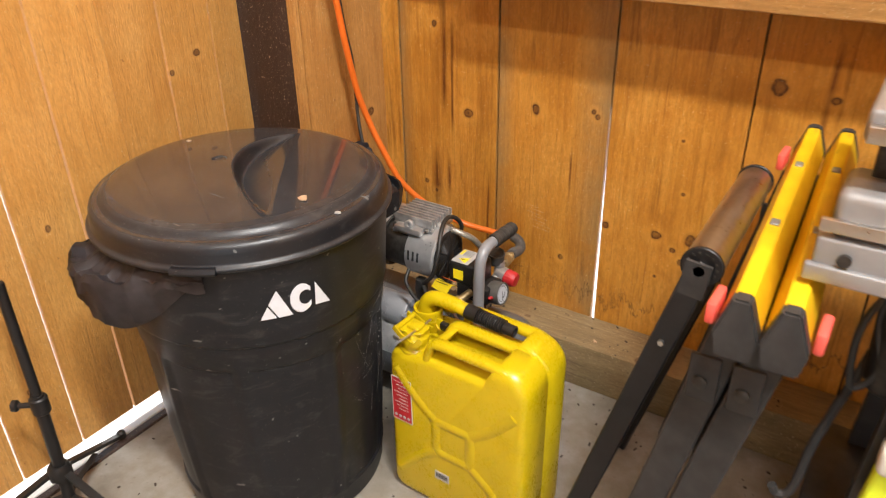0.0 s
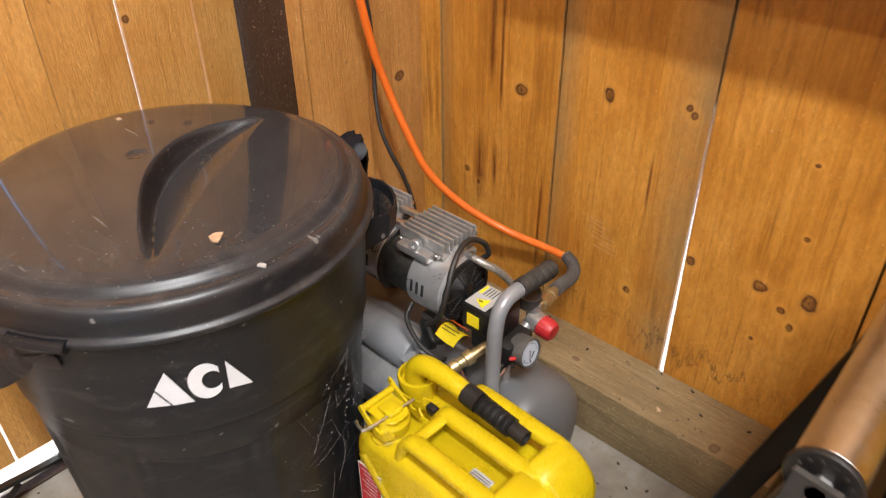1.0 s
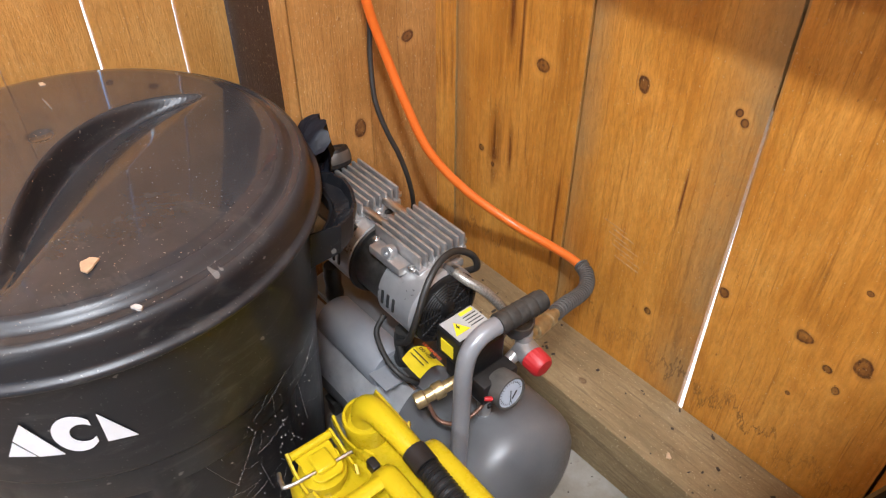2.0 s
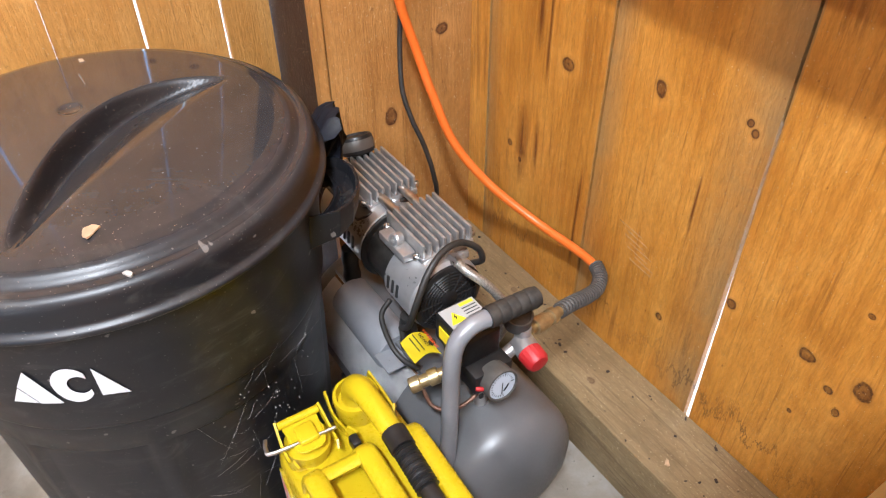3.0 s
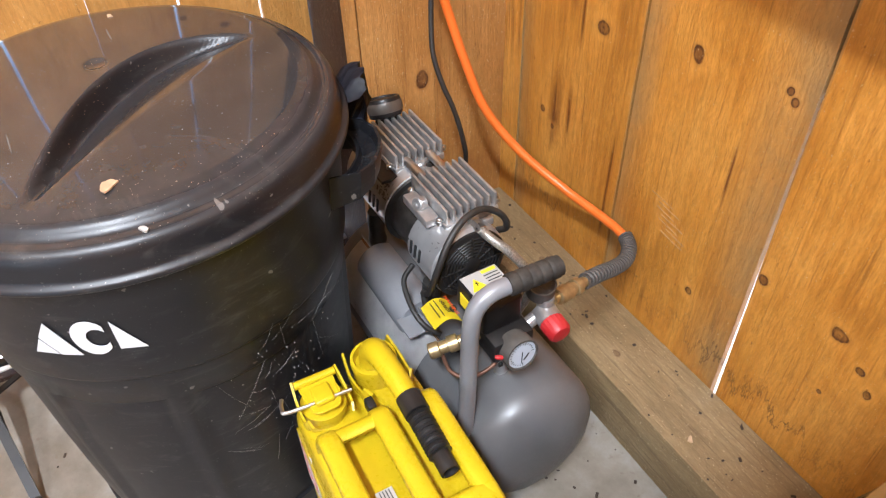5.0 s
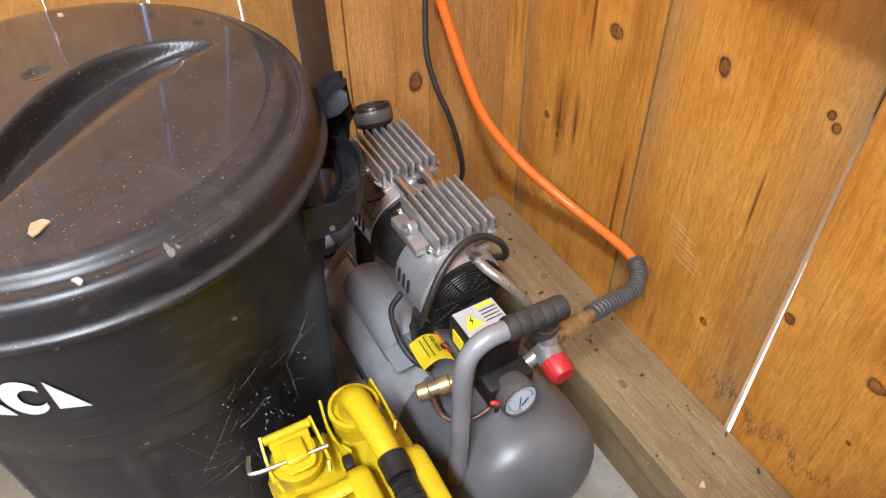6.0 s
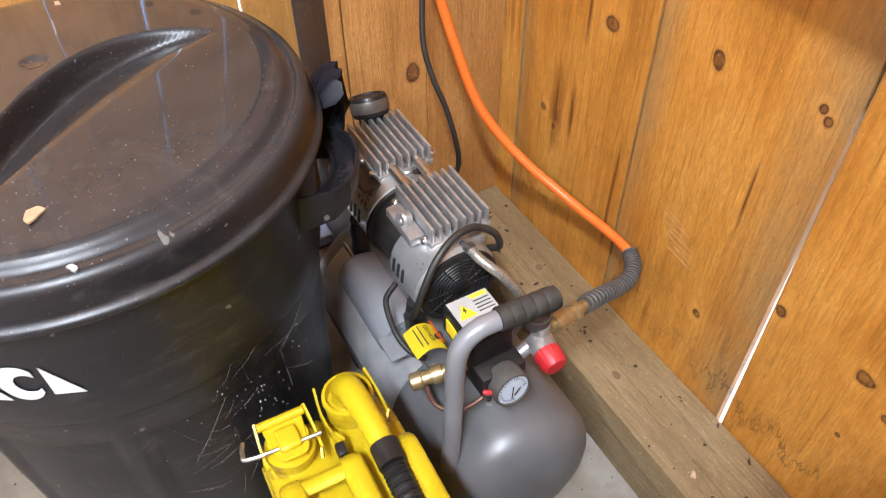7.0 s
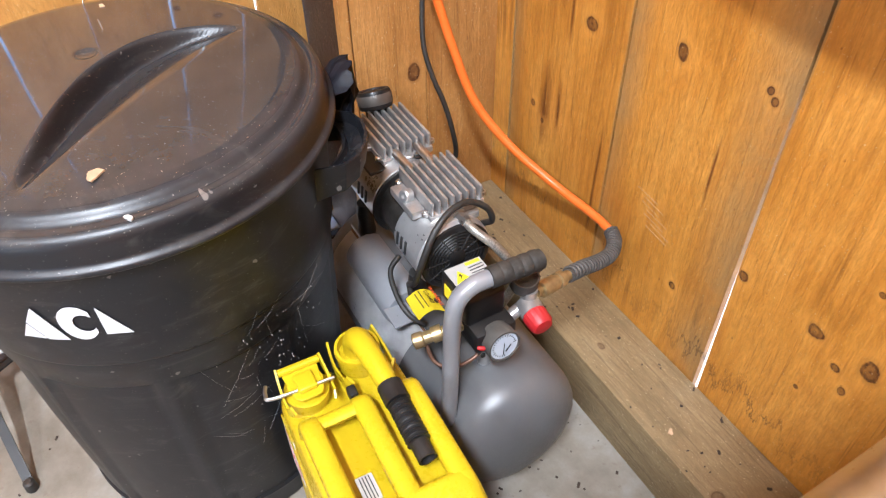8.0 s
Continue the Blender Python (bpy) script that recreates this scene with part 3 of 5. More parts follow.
tagged(part("wall_rail_end", bm, beam_wood), "thin rail piece in the corner", "beam", kind="structure")


# ---- the bin ----
BIN, LID = Vector((-1.048, 0.883, 0.0)), Vector((-1.054, 0.881, 0.0))
BIN_R = [(0.0, 0.226), (0.15, 0.238), (0.30, 0.246), (0.45, 0.2515), (0.50, 0.256), (0.66, 0.267)]


def bin_radius(z):
    return float(np.interp(z, [a for a, _ in BIN_R], [b for _, b in BIN_R]))


def rubbish_bin():
    thing = tagged(anchor("rubbish_bin", *BIN), "large round black plastic rubbish bin with scuffed sides", "rubbish bin")
    bm = bmesh.new()

    def panels(a, h, r):
        """Shallow upright panels below the smooth band."""
        if not 0.06 < h < 0.445:
            return 0.0
        k = (a / (2 * math.pi) * 9 + 0.35) % 1.0
        return -0.0045 if 0.06 < k < 0.94 else 0.0

    rows = [(0.212, 0.0), (0.225, 0.006), (0.229, 0.05)]
    rows += [(bin_radius(z), z) for z in (0.058, 0.064, 0.12, 0.2, 0.28, 0.36, 0.44, 0.447, 0.498)]
    rows += [(bin_radius(0.50) + 0.0025, 0.501), (bin_radius(0.51) + 0.0035, 0.506), (bin_radius(0.54) + 0.003, 0.54), (bin_radius(0.60) + 0.003, 0.60), (0.270, 0.655), (0.273, 0.668), (0.266, 0.672)]
    lathe(bm, rows, BIN, seg=144, warp=panels)
    part("body", bm, bin_body, thing, smooth=32)

    for ang, spread, lift in ((249, 1.3, 0.0), (62, 0.80, 0.024)):
        c, s = math.cos(radians(ang)), math.sin(radians(ang))
        out, side = Vector((c, s, 0)), Vector((-s, c, 0))
        bm = bmesh.new()
        # flat-sided loop: panels run out from the side to a hollow grip bar
        plan = [(-23, 0.250), (-14, 0.308), (-9, 0.322), (-3, 0.327), (3, 0.327), (9, 0.322), (14, 0.308), (23, 0.250)]
        ring = []
        for k, (w, r) in enumerate(plan):
            a = radians(ang + w * spread)
            p = BIN + Vector((math.cos(a), math.sin(a), 0)) * (r - 0.3 * lift) + Vector((0, 0, 0.45 * lift))
            n = (out + side * 0.4 * math.sin(radians(w * 4))).normalized()
            end = abs(w) / 23
            low = 0.590 + 0.5 * lift - 0.030 * end ** 1.4
            wide = 0.028 if abs(w) < 12 else 0.020
            ring.append([bm.verts.new(p + n * d + Vector((0, 0, z))) for d, z in ((-0.004, low), (0.0, low + 0.002), (0.004, 0.626), (0.003, 0.632), (-0.001, 0.632), (-0.005, 0.618), (0.004 - wide, 0.614), (0.001 - wide, 0.622), (-0.003 - wide, 0.620), (-0.004 - wide, 0.606), (-0.008, 0.602))])
        m = len(ring[0])
        for p, q in zip(ring, ring[1:]):
            for i in range(m):
                j = (i + 1) % m
                bm.faces.new((p[i], p[j], q[j], q[i]))
        bm.faces.new(ring[0][::-1])
        bm.faces.new(ring[-1])
        part("handle", bm, bin_body, thing, "angular black carrying handle", smooth=25)

    # white maker's mark, plain shapes bent round the side
    def mark(points, name="printed_mark"):
        bm = bmesh.new()
        faces = []
        for poly in points:
            vs = []
            for u, z in poly:
                a = radians(-42.4 + u * 27.6)
                r = bin_radius(z) + 0.0052
                vs.append(bm.verts.new(BIN + Vector((math.cos(a) * r, math.sin(a) * r, z))))
            faces.append(bm.faces.new(vs))
        bmesh.ops.remove_doubles(bm, verts=bm.verts, dist=0.00005)
        bmesh.ops.solidify(bm, geom=list(bm.faces), thickness=0.0006)
        part(name, bm, white_print, thing, "white printed shape", smooth=0)

    z0, z1 = 0.560, 0.618
    mark([[(0.0, z0), (0.22, z0), (0.11, z0 + 0.026)]])
    mark([[(0.125, z0 + 0.030), (0.25, z1 - 0.001), (0.34, z0 + 0.030), (0.44, z0), (0.245, z0)]])
    outer, inner = [], []
    n = 28
    for k in range(n + 1):
        a = 2 * math.pi * k / n
        outer.append((0.585 + 0.165 * math.cos(a), (z0 + z1) / 2 + 0.0295 * math.sin(a)))
        inner.append((0.640 + 0.095 * math.cos(a), (z0 + z1) / 2 + 0.0150 * math.sin(a)))
    mark([[outer[k], outer[k + 1], inner[k + 1], inner[k]] for k in range(3, n - 3)])
    mark([[(0.775, z0 + 0.006), (1.0, z0 + 0.002), (0.785, z1 - 0.004)]])
    return thing


def bin_lid_part(thing):
    bm = bmesh.new()
    e1, e2 = Vector(LID_E1) - LID.xy, Vector(LID_E2) - LID.xy
    run = (e2 - e1).length
    d = (e2 - e1) / run
    q = Vector((-d.y, d.x))
    if q.x > 0:
        q = -q

    def height(x, y):
        r = math.hypot(x, y)
        z = 0.7455 - 0.0105 * (r / 0.23) ** 2.5 if r < 0.23 else float(np.interp(r, LID_R, LID_Z))
        p = Vector((x, y)) - e1
        s, w = p.dot(d) / run, p.dot(q)
        if 0 < s < 1:
            bulge = 0.100 * (4 * s * (1 - s)) ** 0.7 * (0.55 + 0.9 * s)
            if w > 0 and bulge > 0.002:
                slope = max(0.0, min(1.0, w / bulge))
                edge = max(0.0, min(1.0, (bulge - w) / 0.017))
                edge = edge * edge * (3 - 2 * edge)
                z -= 0.043 * (4 * s * (1 - s)) ** 0.5 * slope ** 1.3 * edge
        # small dimple
        k = math.hypot(x - DIMPLE[0], (y - DIMPLE[1])) / 0.016
        if k < 1:
            z -= 0.004 * (1 - k * k)
        return z

    seg, rad = 260, [0.0025 * i for i in range(1, 107)]
    centre = bm.verts.new((LID.x, LID.y, height(0, 0)))
    prev = None
    rings = []
    for r in rad:
        ring = []
        for i in range(seg):
            a = 2 * math.pi * i / seg
            x, y = r * math.cos(a), r * math.sin(a)
            ring.append(bm.verts.new((LID.x + x, LID.y + y, height(x, y))))
        rings.append(ring)
    for r, z in ((0.268, 0.7180), (0.272, 0.7158), (0.2755, 0.712), (0.278, 0.706), (0.2790, 0.699), (0.2802, 0.686), (0.2812, 0.682), (0.2855, 0.6800), (0.2880, 0.6775), (0.2880, 0.6735), (0.2855, 0.671), (0.279, 0.672), (0.275, 0.690), (0.25, 0.693), (0.20, 0.687), (0.02, 0.687)):
        rings.append([bm.verts.new((LID.x + r * math.cos(2 * math.pi * i / seg), LID.y + r * math.sin(2 * math.pi * i / seg), z)) for i in range(seg)])
    for i in range(seg):
        bm.faces.new((centre, rings[0][i], rings[0][(i + 1) % seg]))
    for p, s in zip(rings, rings[1:]):
        for i in range(seg):
            j = (i + 1) % seg
            bm.faces.new((p[i], s[i], s[j], p[j]))
    bm.faces.new(rings[-1])
    lid = part("lid", bm, bin_lid, thing, "domed black lid with dust and a crescent grip", smooth=60)
    # latch tabs on the rim
    for ang in (LATCH_A, LATCH_A + 180):
        bm = bmesh.new()
        pts = []
        for k in range(9):
            a = radians(ang + (k / 8 - 0.5) * 15)
            pts.append((LID.x + 0.287 * math.cos(a), LID.y + 0.287 * math.sin(a), 0.676))
        sweep(bm, pts, ring_section(0.010, 10, 0.0075), up=(0, 0, 1))
        part("latch_tab", bm, bin_body, lid, "rounded black clip on the rim")
    return thing


LID_E1, LID_E2, DIMPLE, LATCH_A = (-0.860, 0.759), (-1.087, 1.082), (-0.056, 0.000), 300.0
LID_R = [0.0, 0.10, 0.16, 0.20, 0.230, 0.242, 0.2495, 0.253, 0.257, 0.260, 0.264]
LID_Z = [0.7455, 0.7442, 0.7413, 0.7381, 0.7350, 0.7318, 0.7285, 0.7240, 0.7205, 0.7192, 0.7187]


def bin_bag():
    """The end of a bag caught under the lid."""
    thing = tagged(anchor("bin_bag", *BAG, 0.60), "black plastic bag corner caught under the lid", "bag")
    bm = bmesh.new()
    a0 = math.atan2(BAG[1] - BIN.y, BAG[0] - BIN.x)
    rows = []
    for k in range(25):
        a = a0 + (k / 24 - 0.5) * 0.24
        fold = 0.0035 * math.sin(k * 0.9) + 0.002 * math.sin(k * 2.1)
        edge = 1 - abs(k / 12 - 1) ** 3
        rows.append([bm.verts.new((BIN.x + r * math.cos(a), BIN.y + r * math.sin(a), z)) for r, z in ((0.276, 0.662), (0.302 + fold, 0.668 + 0.026 * edge), (0.308 + fold + 0.008 * edge, 0.674 + 0.022 * edge), (0.311 - fold + 0.008 * edge, 0.655), (0.306 + fold, 0.630), (0.292 + fold, 0.605))])
    faces = [bm.faces.new((p[i], p[i + 1], q[i + 1], q[i])) for p, q in zip(rows, rows[1:]) for i in range(5)]
    bmesh.ops.solidify(bm, geom=faces, thickness=0.0012)
    part("film", bm, bag_mat, thing, smooth=50)
    return thing


def draped_film():
    """Bag film drawn out from under the lid and hung over one handle."""
    thing = tagged(anchor("bin_liner", BIN.x + 0.32 * math.cos(radians(249)), BIN.y + 0.32 * math.sin(radians(249)), 0.56), "black plastic bin liner draped over the bin handle", "bin liner")
    bm = bmesh.new()
    rng = random.Random(11)
    rows, n = [], 46
    for k in range(n):
        u = k / (n - 1)
        deg = 234 + 66 * u
        w = (deg - 249) / 1.3
        out = float(np.interp(w, [-14, -3, 3, 9, 14, 23, 40], [0.318, 0.336, 0.336, 0.331, 0.318, 0.283, 0.2705]))
        fold = 0.0035 * math.sin(k * 0.75) + 0.0025 * math.sin(k * 1.9 + 1) + rng.uniform(-0.0012, 0.0012)
        fade = max(0.0, 1 - u ** 3)
        fold *= fade
        low = 0.575 - 0.035 * math.sin(min(1, u * 1.5) * math.pi * 0.5) + 0.115 * max(0.0, (u - 0.45) / 0.55) ** 1.6 + 0.006 * math.sin(u * 9)
        top = 0.640 + 0.006 * math.sin(k * 0.4)
        skin = bin_radius(low) + 0.0065
        sect = ((0.2685, 0.658), (0.276 + 0.3 * fold, 0.650 + fold), ((0.276 + out) / 2, 0.646 - 0.012 * (out - 0.27) / 0.06 + 1.5 * fold), (out - 0.006, top + fold),
                (out + fold, top - 0.010), (out + 0.002 - fold, (top + low) / 2 + 0.01), (max(skin, out - 0.006 + 1.6 * fold), low + 0.012), (max(skin, out - 0.014), low))
        a = radians(deg)
        rows.append([bm.verts.new((BIN.x + r * math.cos(a), BIN.y + r * math.sin(a), z)) for r, z in sect])
    faces = [bm.faces.new((p[i], p[i + 1], q[i + 1], q[i])) for p, q in zip(rows, rows[1:]) for i in range(7)]
    bmesh.ops.solidify(bm, geom=faces, thickness=0.001)
    part("film", bm, liner_mat, thing, smooth=35)
    return thing


liner_mat = plain("creased_liner_film", (0.065, 0.055, 0.057), 0.38, spec=0.5, vary=0.35, scale=25)
BAG = (-1.012, 1.165)

bin_lid_part(rubbish_bin())
bin_bag()
draped_film()


# ---- the fuel can ----
def fuel_can():
    can = tagged(empty("fuel_can", pose(-0.612, 1.025, 0, 0, 0, -1.9) @ Matrix.Diagonal((1, 1, 0.985, 1))), "bright yellow pressed-steel fuel can with three handles", "fuel can")
    L, D = 0.166, 0.085
    outline = rounded_outline([(-L, 0.0, 0.03), (L, 0.0, 0.03), (L, 0.444, 0.058), (0.092, 0.444, 0.012), (0.078, 0.402, 0.012), (-0.05, 0.400, 0.03), (-L + 0.006, 0.388, 0.028)])
    bm = bmesh.new()
    # two pressed halves, rounded towards the middle seam
    sections = [(-D, 0.020), (-D + 0.003, 0.010), (-D + 0.010, 0.0035), (-D + 0.022, 0.0), (-0.0065, 0.0), (-0.0035, 0.0030), (0.0035, 0.0030), (0.0065, 0.0), (D - 0.022, 0.0), (D - 0.010, 0.0035), (D - 0.003, 0.010), (D, 0.020)]
    cx, cz = 0.0, 0.21
    rings = []
    for y, inset in sections:
        ring = []
        for x, z in outline:
            sx = (0.1725 - inset) / 0.1725
            sz = (0.21 - inset) / 0.21
            ring.append(bm.verts.new((cx + (x - cx) * sx, y, cz + (z - cz) * sz)))
        rings.append(ring)
    n = len(outline)
    for p, q in zip(rings, rings[1:]):
        for i in range(n):
            j = (i + 1) % n
            bm.faces.new((p[i], p[j], q[j], q[i]))
    bm.faces.new(rings[0])
    bm.faces.new(rings[-1][::-1])
    body = part("body", bm, yellow_paint, can, smooth=50)
    # pressed ribs of the broad sides: a square with arms to the corners
    for side in (-1, 1):
        bm = bmesh.new()
        y = side * (D + 0.0003)

        def rib(pts):
            sweep(bm, [(x, y, z) for x, z in pts], [(0.012, 0), (0.008, 0.0016), (0.003, 0.0028), (-0.003, 0.0028), (-0.008, 0.0016), (-0.012, 0)], up=(0, side, 0))
        sq = rounded_outline([(-0.042, 0.165, 0.012), (0.042, 0.165, 0.012), (0.042, 0.249, 0.012), (-0.042, 0.249, 0.012)], 4)
        rib(sq + sq[:1])
        for sx, sz in ((-1, 1), (1, 1), (-1, -1), (1, -1)):
            rib([(p.x, p.y) for p in smooth_path([(sx * 0.044, 0.207 + sz * 0.044, 0), (sx * 0.09, 0.207 + sz * 0.082, 0), (sx * 0.14, 0.207 + sz * 0.14, 0)], 5)])
        part("pressed_ribs", bm, yellow_paint, body)
    # three handles, run into the hood at the end
    bar = [(-0.0142, -0.004), (-0.0130, 0.004), (-0.0095, 0.0078), (0, 0.0088), (0.0095, 0.0078), (0.0130, 0.004), (0.0142, -0.004), (0.0110, -0.0078), (-0.0110, -0.0078)]
    for y, start in ((-0.067, -0.058), (0.003, -0.060), (0.067, -0.055)):
        bm = bmesh.new()
        path = smooth_path([(start - 0.012, y, 0.380), (start - 0.004, y, 0.412), (start + 0.006, y, 0.430), (start + 0.022, y, 0.4355), (0.015, y, 0.4360), (0.060, y, 0.4355), (0.100, y, 0.4345), (0.116, y, 0.430)], 6)
        sweep(bm, path, bar, up=(0, 0.0001, 1))
        part("handle", bm, yellow_paint, can, smooth=60)
    # web that joins two of the handles by the cap
    bm = bmesh.new()
    sweep(bm, smooth_path([(-0.046, -0.067, 0.4335), (-0.046, -0.032, 0.4335), (-0.046, 0.001, 0.4345)], 6), [(-0.013, -0.014), (-0.009, 0.003), (-0.003, 0.0060), (0.006, 0.0056), (0.010, 0.002), (0.008, -0.006)], up=(0, 0, 1))
    part("handle_web", bm, yellow_paint, can, smooth=60)
    # locked filler cap
    cap = bmesh.new()
    C = Vector((-0.113, -0.050, 0.0))
    lathe(cap, [(0.030, 0.375), (0.030, 0.392), (0.026, 0.396), (0.026, 0.408), (0.030, 0.411), (0.030, 0.421), (0.026, 0.425), (0.024, 0.437)], C, seg=28)
    cap_ob = part("filler_neck", cap, yellow_paint, can)
    bm = bmesh.new()
    hinge = rounded_outline([(-0.027, -0.025, 0.008), (0.028, -0.019, 0.012), (0.028, 0.019, 0.012), (-0.027, 0.025, 0.008)], 4)
    prism(bm, hinge, 0.434, 0.4385, Matrix.Translation((C.x, C.y, 0)))
    bmesh.ops.bevel(bm, geom=list(bm.edges), offset=0.0012, segments=1, affect="EDGES")
    rod(bm, (C.x - 0.024, C.y - 0.028, 0.4415), (C.x - 0.024, C.y + 0.028, 0.4415), 0.0055, seg=12)
    box(bm, (C.x + 0.004, C.y, 0.442), (0.030, 0.026, 0.009), bevel=0.004, seg=3)
    part("cap", bm, yellow_paint, cap_ob)
    for s in (-1, 1):
        bm = bmesh.new()
        sweep(bm, smooth_path([(C.x - 0.030, C.y + s * 0.0295, 0.444), (C.x - 0.005, C.y + s * 0.032, 0.428), (C.x + 0.022, C.y + s * 0.032, 0.420), (C.x + 0.036, C.y + s * 0.028, 0.436)], 5), [(0.0015, 0.006), (-0.0015, 0.006), (-0.0015, -0.006), (0.0015, -0.006)], up=(0, 0, 1))
        part("cap_strap", bm, yellow_paint, cap_ob)
    bm = bmesh.new()
    tube(bm, [(C.x + 0.014, C.y + 0.036, 0.440), (C.x + 0.008, C.y - 0.044, 0.4385), (C.x - 0.002, C.y - 0.052, 0.438), (C.x - 0.016, C.y - 0.048, 0.4375)], 0.0026, 8)
    part("locking_pin", bm, chrome, cap_ob, "bent bare steel locking pin")

    # red label and barcode sticker on the broad side
    bm = bmesh.new()
    box(bm, (-0.126, -D - 0.0008, 0.266), (0.048, 0.0012, 0.112))
    lab = part("warning_label", bm, label_red, can, "dark red label with fine white print", smooth=0)
    bm = bmesh.new()
    for x, w in ((-0.1505, 0.0015), (-0.1015, 0.0015)):
        box(bm, (x, -D - 0.0010, 0.266), (w, 0.0016, 0.114))
    box(bm, (-0.126, -D - 0.0010, 0.3225), (0.050, 0.0016, 0.0015))
    box(bm, (-0.126, -D - 0.0010, 0.2095), (0.050, 0.0016, 0.0015))
    for k in range(9):
        box(bm, (-0.128 + 0.003 * (k % 3), -D - 0.0012, 0.312 - 0.0090 * k), (0.036 - 0.006 * (k % 3), 0.0012, 0.0012))
    for k in range(4):
        lathe(bm, [(0.0038, 0), (0.0038, 0.0006)], (-0.143 + 0.011 * k, -D - 0.0012, 0.2205), (0, -1, 0), 10)
    part("label_print", bm, paper_white, lab, smooth=0)
    bm = bmesh.new()
    box(bm, (-0.028, -D - 0.0008, 0.100), (0.036, 0.0012, 0.022), pose(0, 0, 0))
    tag = part("sticker", bm, paper_white, can, "small white barcode sticker", smooth=0)
    bm = bmesh.new()
    for k in range(11):
        box(bm, (-0.041 + 0.0026 * k, -D - 0.0015, 0.101), (0.0013 if k % 3 else 0.0019, 0.0008, 0.011))
    part("bar_print", bm, ink, tag, smooth=0)
    bm = bmesh.new()
    box(bm, (0.046, -0.032, 0.4035), (0.036, 0.022, 0.0016))
    flat = part("sticker", bm, paper_white, can, "small white sticker in the handle recess", smooth=0)
    bm = bmesh.new()
    for k in range(4):
        box(bm, (0.046, -0.038 + 0.004 * k, 0.4046), (0.032, 0.0012, 0.0008))
    part("bar_print", bm, ink, flat, smooth=0)
    return can


def can_spout():
    """The pouring spout, laid between the handles."""
    thing = tagged(empty("pouring_spout", pose(-0.612, 1.025, 0, 0, 0, -1.9) @ Matrix.Diagonal((1, 1, 0.985, 1))), "yellow pouring spout with a ribbed black hose", "spout")
    S = Vector((-0.141, 0.034, 0.006))
    bm = bmesh.new()
    lathe(bm, [(0.026, 0.385), (0.029, 0.388), (0.030, 0.408), (0.032, 0.418), (0.031, 0.424), (0.027, 0.4245), (0.025, 0.412)], S, (0.0, 0.0, 1), 28)
    part("clamp_ring", bm, yellow_paint, thing)
    bm = bmesh.new()
    tube(bm, [(-0.145, 0.034, 0.405), (-0.142, 0.034, 0.440), (-0.122, 0.035, 0.457), (-0.082, 0.038, 0.457), (-0.042, 0.041, 0.450)], 0.0150, 18, 8, scale=lambda t: 1.25 - 0.30 * t)
    part("elbow", bm, yellow_paint, thing)
    for s in (-1, 1):
        bm = bmesh.new()
        sweep(bm, smooth_path([(S.x - 0.03, S.y + s * 0.033, 0.420), (S.x + 0.006, S.y + s * 0.037, 0.410), (S.x + 0.044, S.y + s * 0.034, 0.418), (S.x + 0.052, S.y + s * 0.030, 0.434)], 5), [(0.0015, 0.007), (-0.0015, 0.007), (-0.0015, -0.007), (0.0015, -0.007)], up=(0, 0, 1))
        part("clamp_lever", bm, yellow_paint, thing)
    bm = bmesh.new()
    box(bm, (S.x + 0.066, S.y - 0.034, 0.424), (0.018, 0.012, 0.018), bevel=0.003)
    part("clamp_catch", bm, black_plastic, thing, "black catch of the clamp")
    bm = bmesh.new()
    box(bm, (S.x + 0.088, S.y + 0.014, 0.440), (0.014, 0.010, 0.012), bevel=0.003)
    part("clamp_catch", bm, black_plastic, thing, "black catch of the clamp")
    bm = bmesh.new()
    a, b = Vector((-0.047, 0.041, 0.4505)), Vector((0.066, 0.039, 0.443))
    d = (b - a)
    rows = []
    for k in range(121):
        t = k / 120
        if t < 0.25:
            r = 0.0165
        elif t < 0.78:
            r = 0.0140 + 0.0016 * math.cos(t * 2 * math.pi * 22)
        else:
            r = 0.0120
        rows.append((r, t * d.length))
    rows += [(0.0095, d.length), (0.0095, d.length - 0.02)]
    lathe(bm, rows, a, d, 20)
    part("hose_end", bm, black_plastic, thing, "ribbed black plastic hose end")
    return thing


fuel_can()
can_spout()


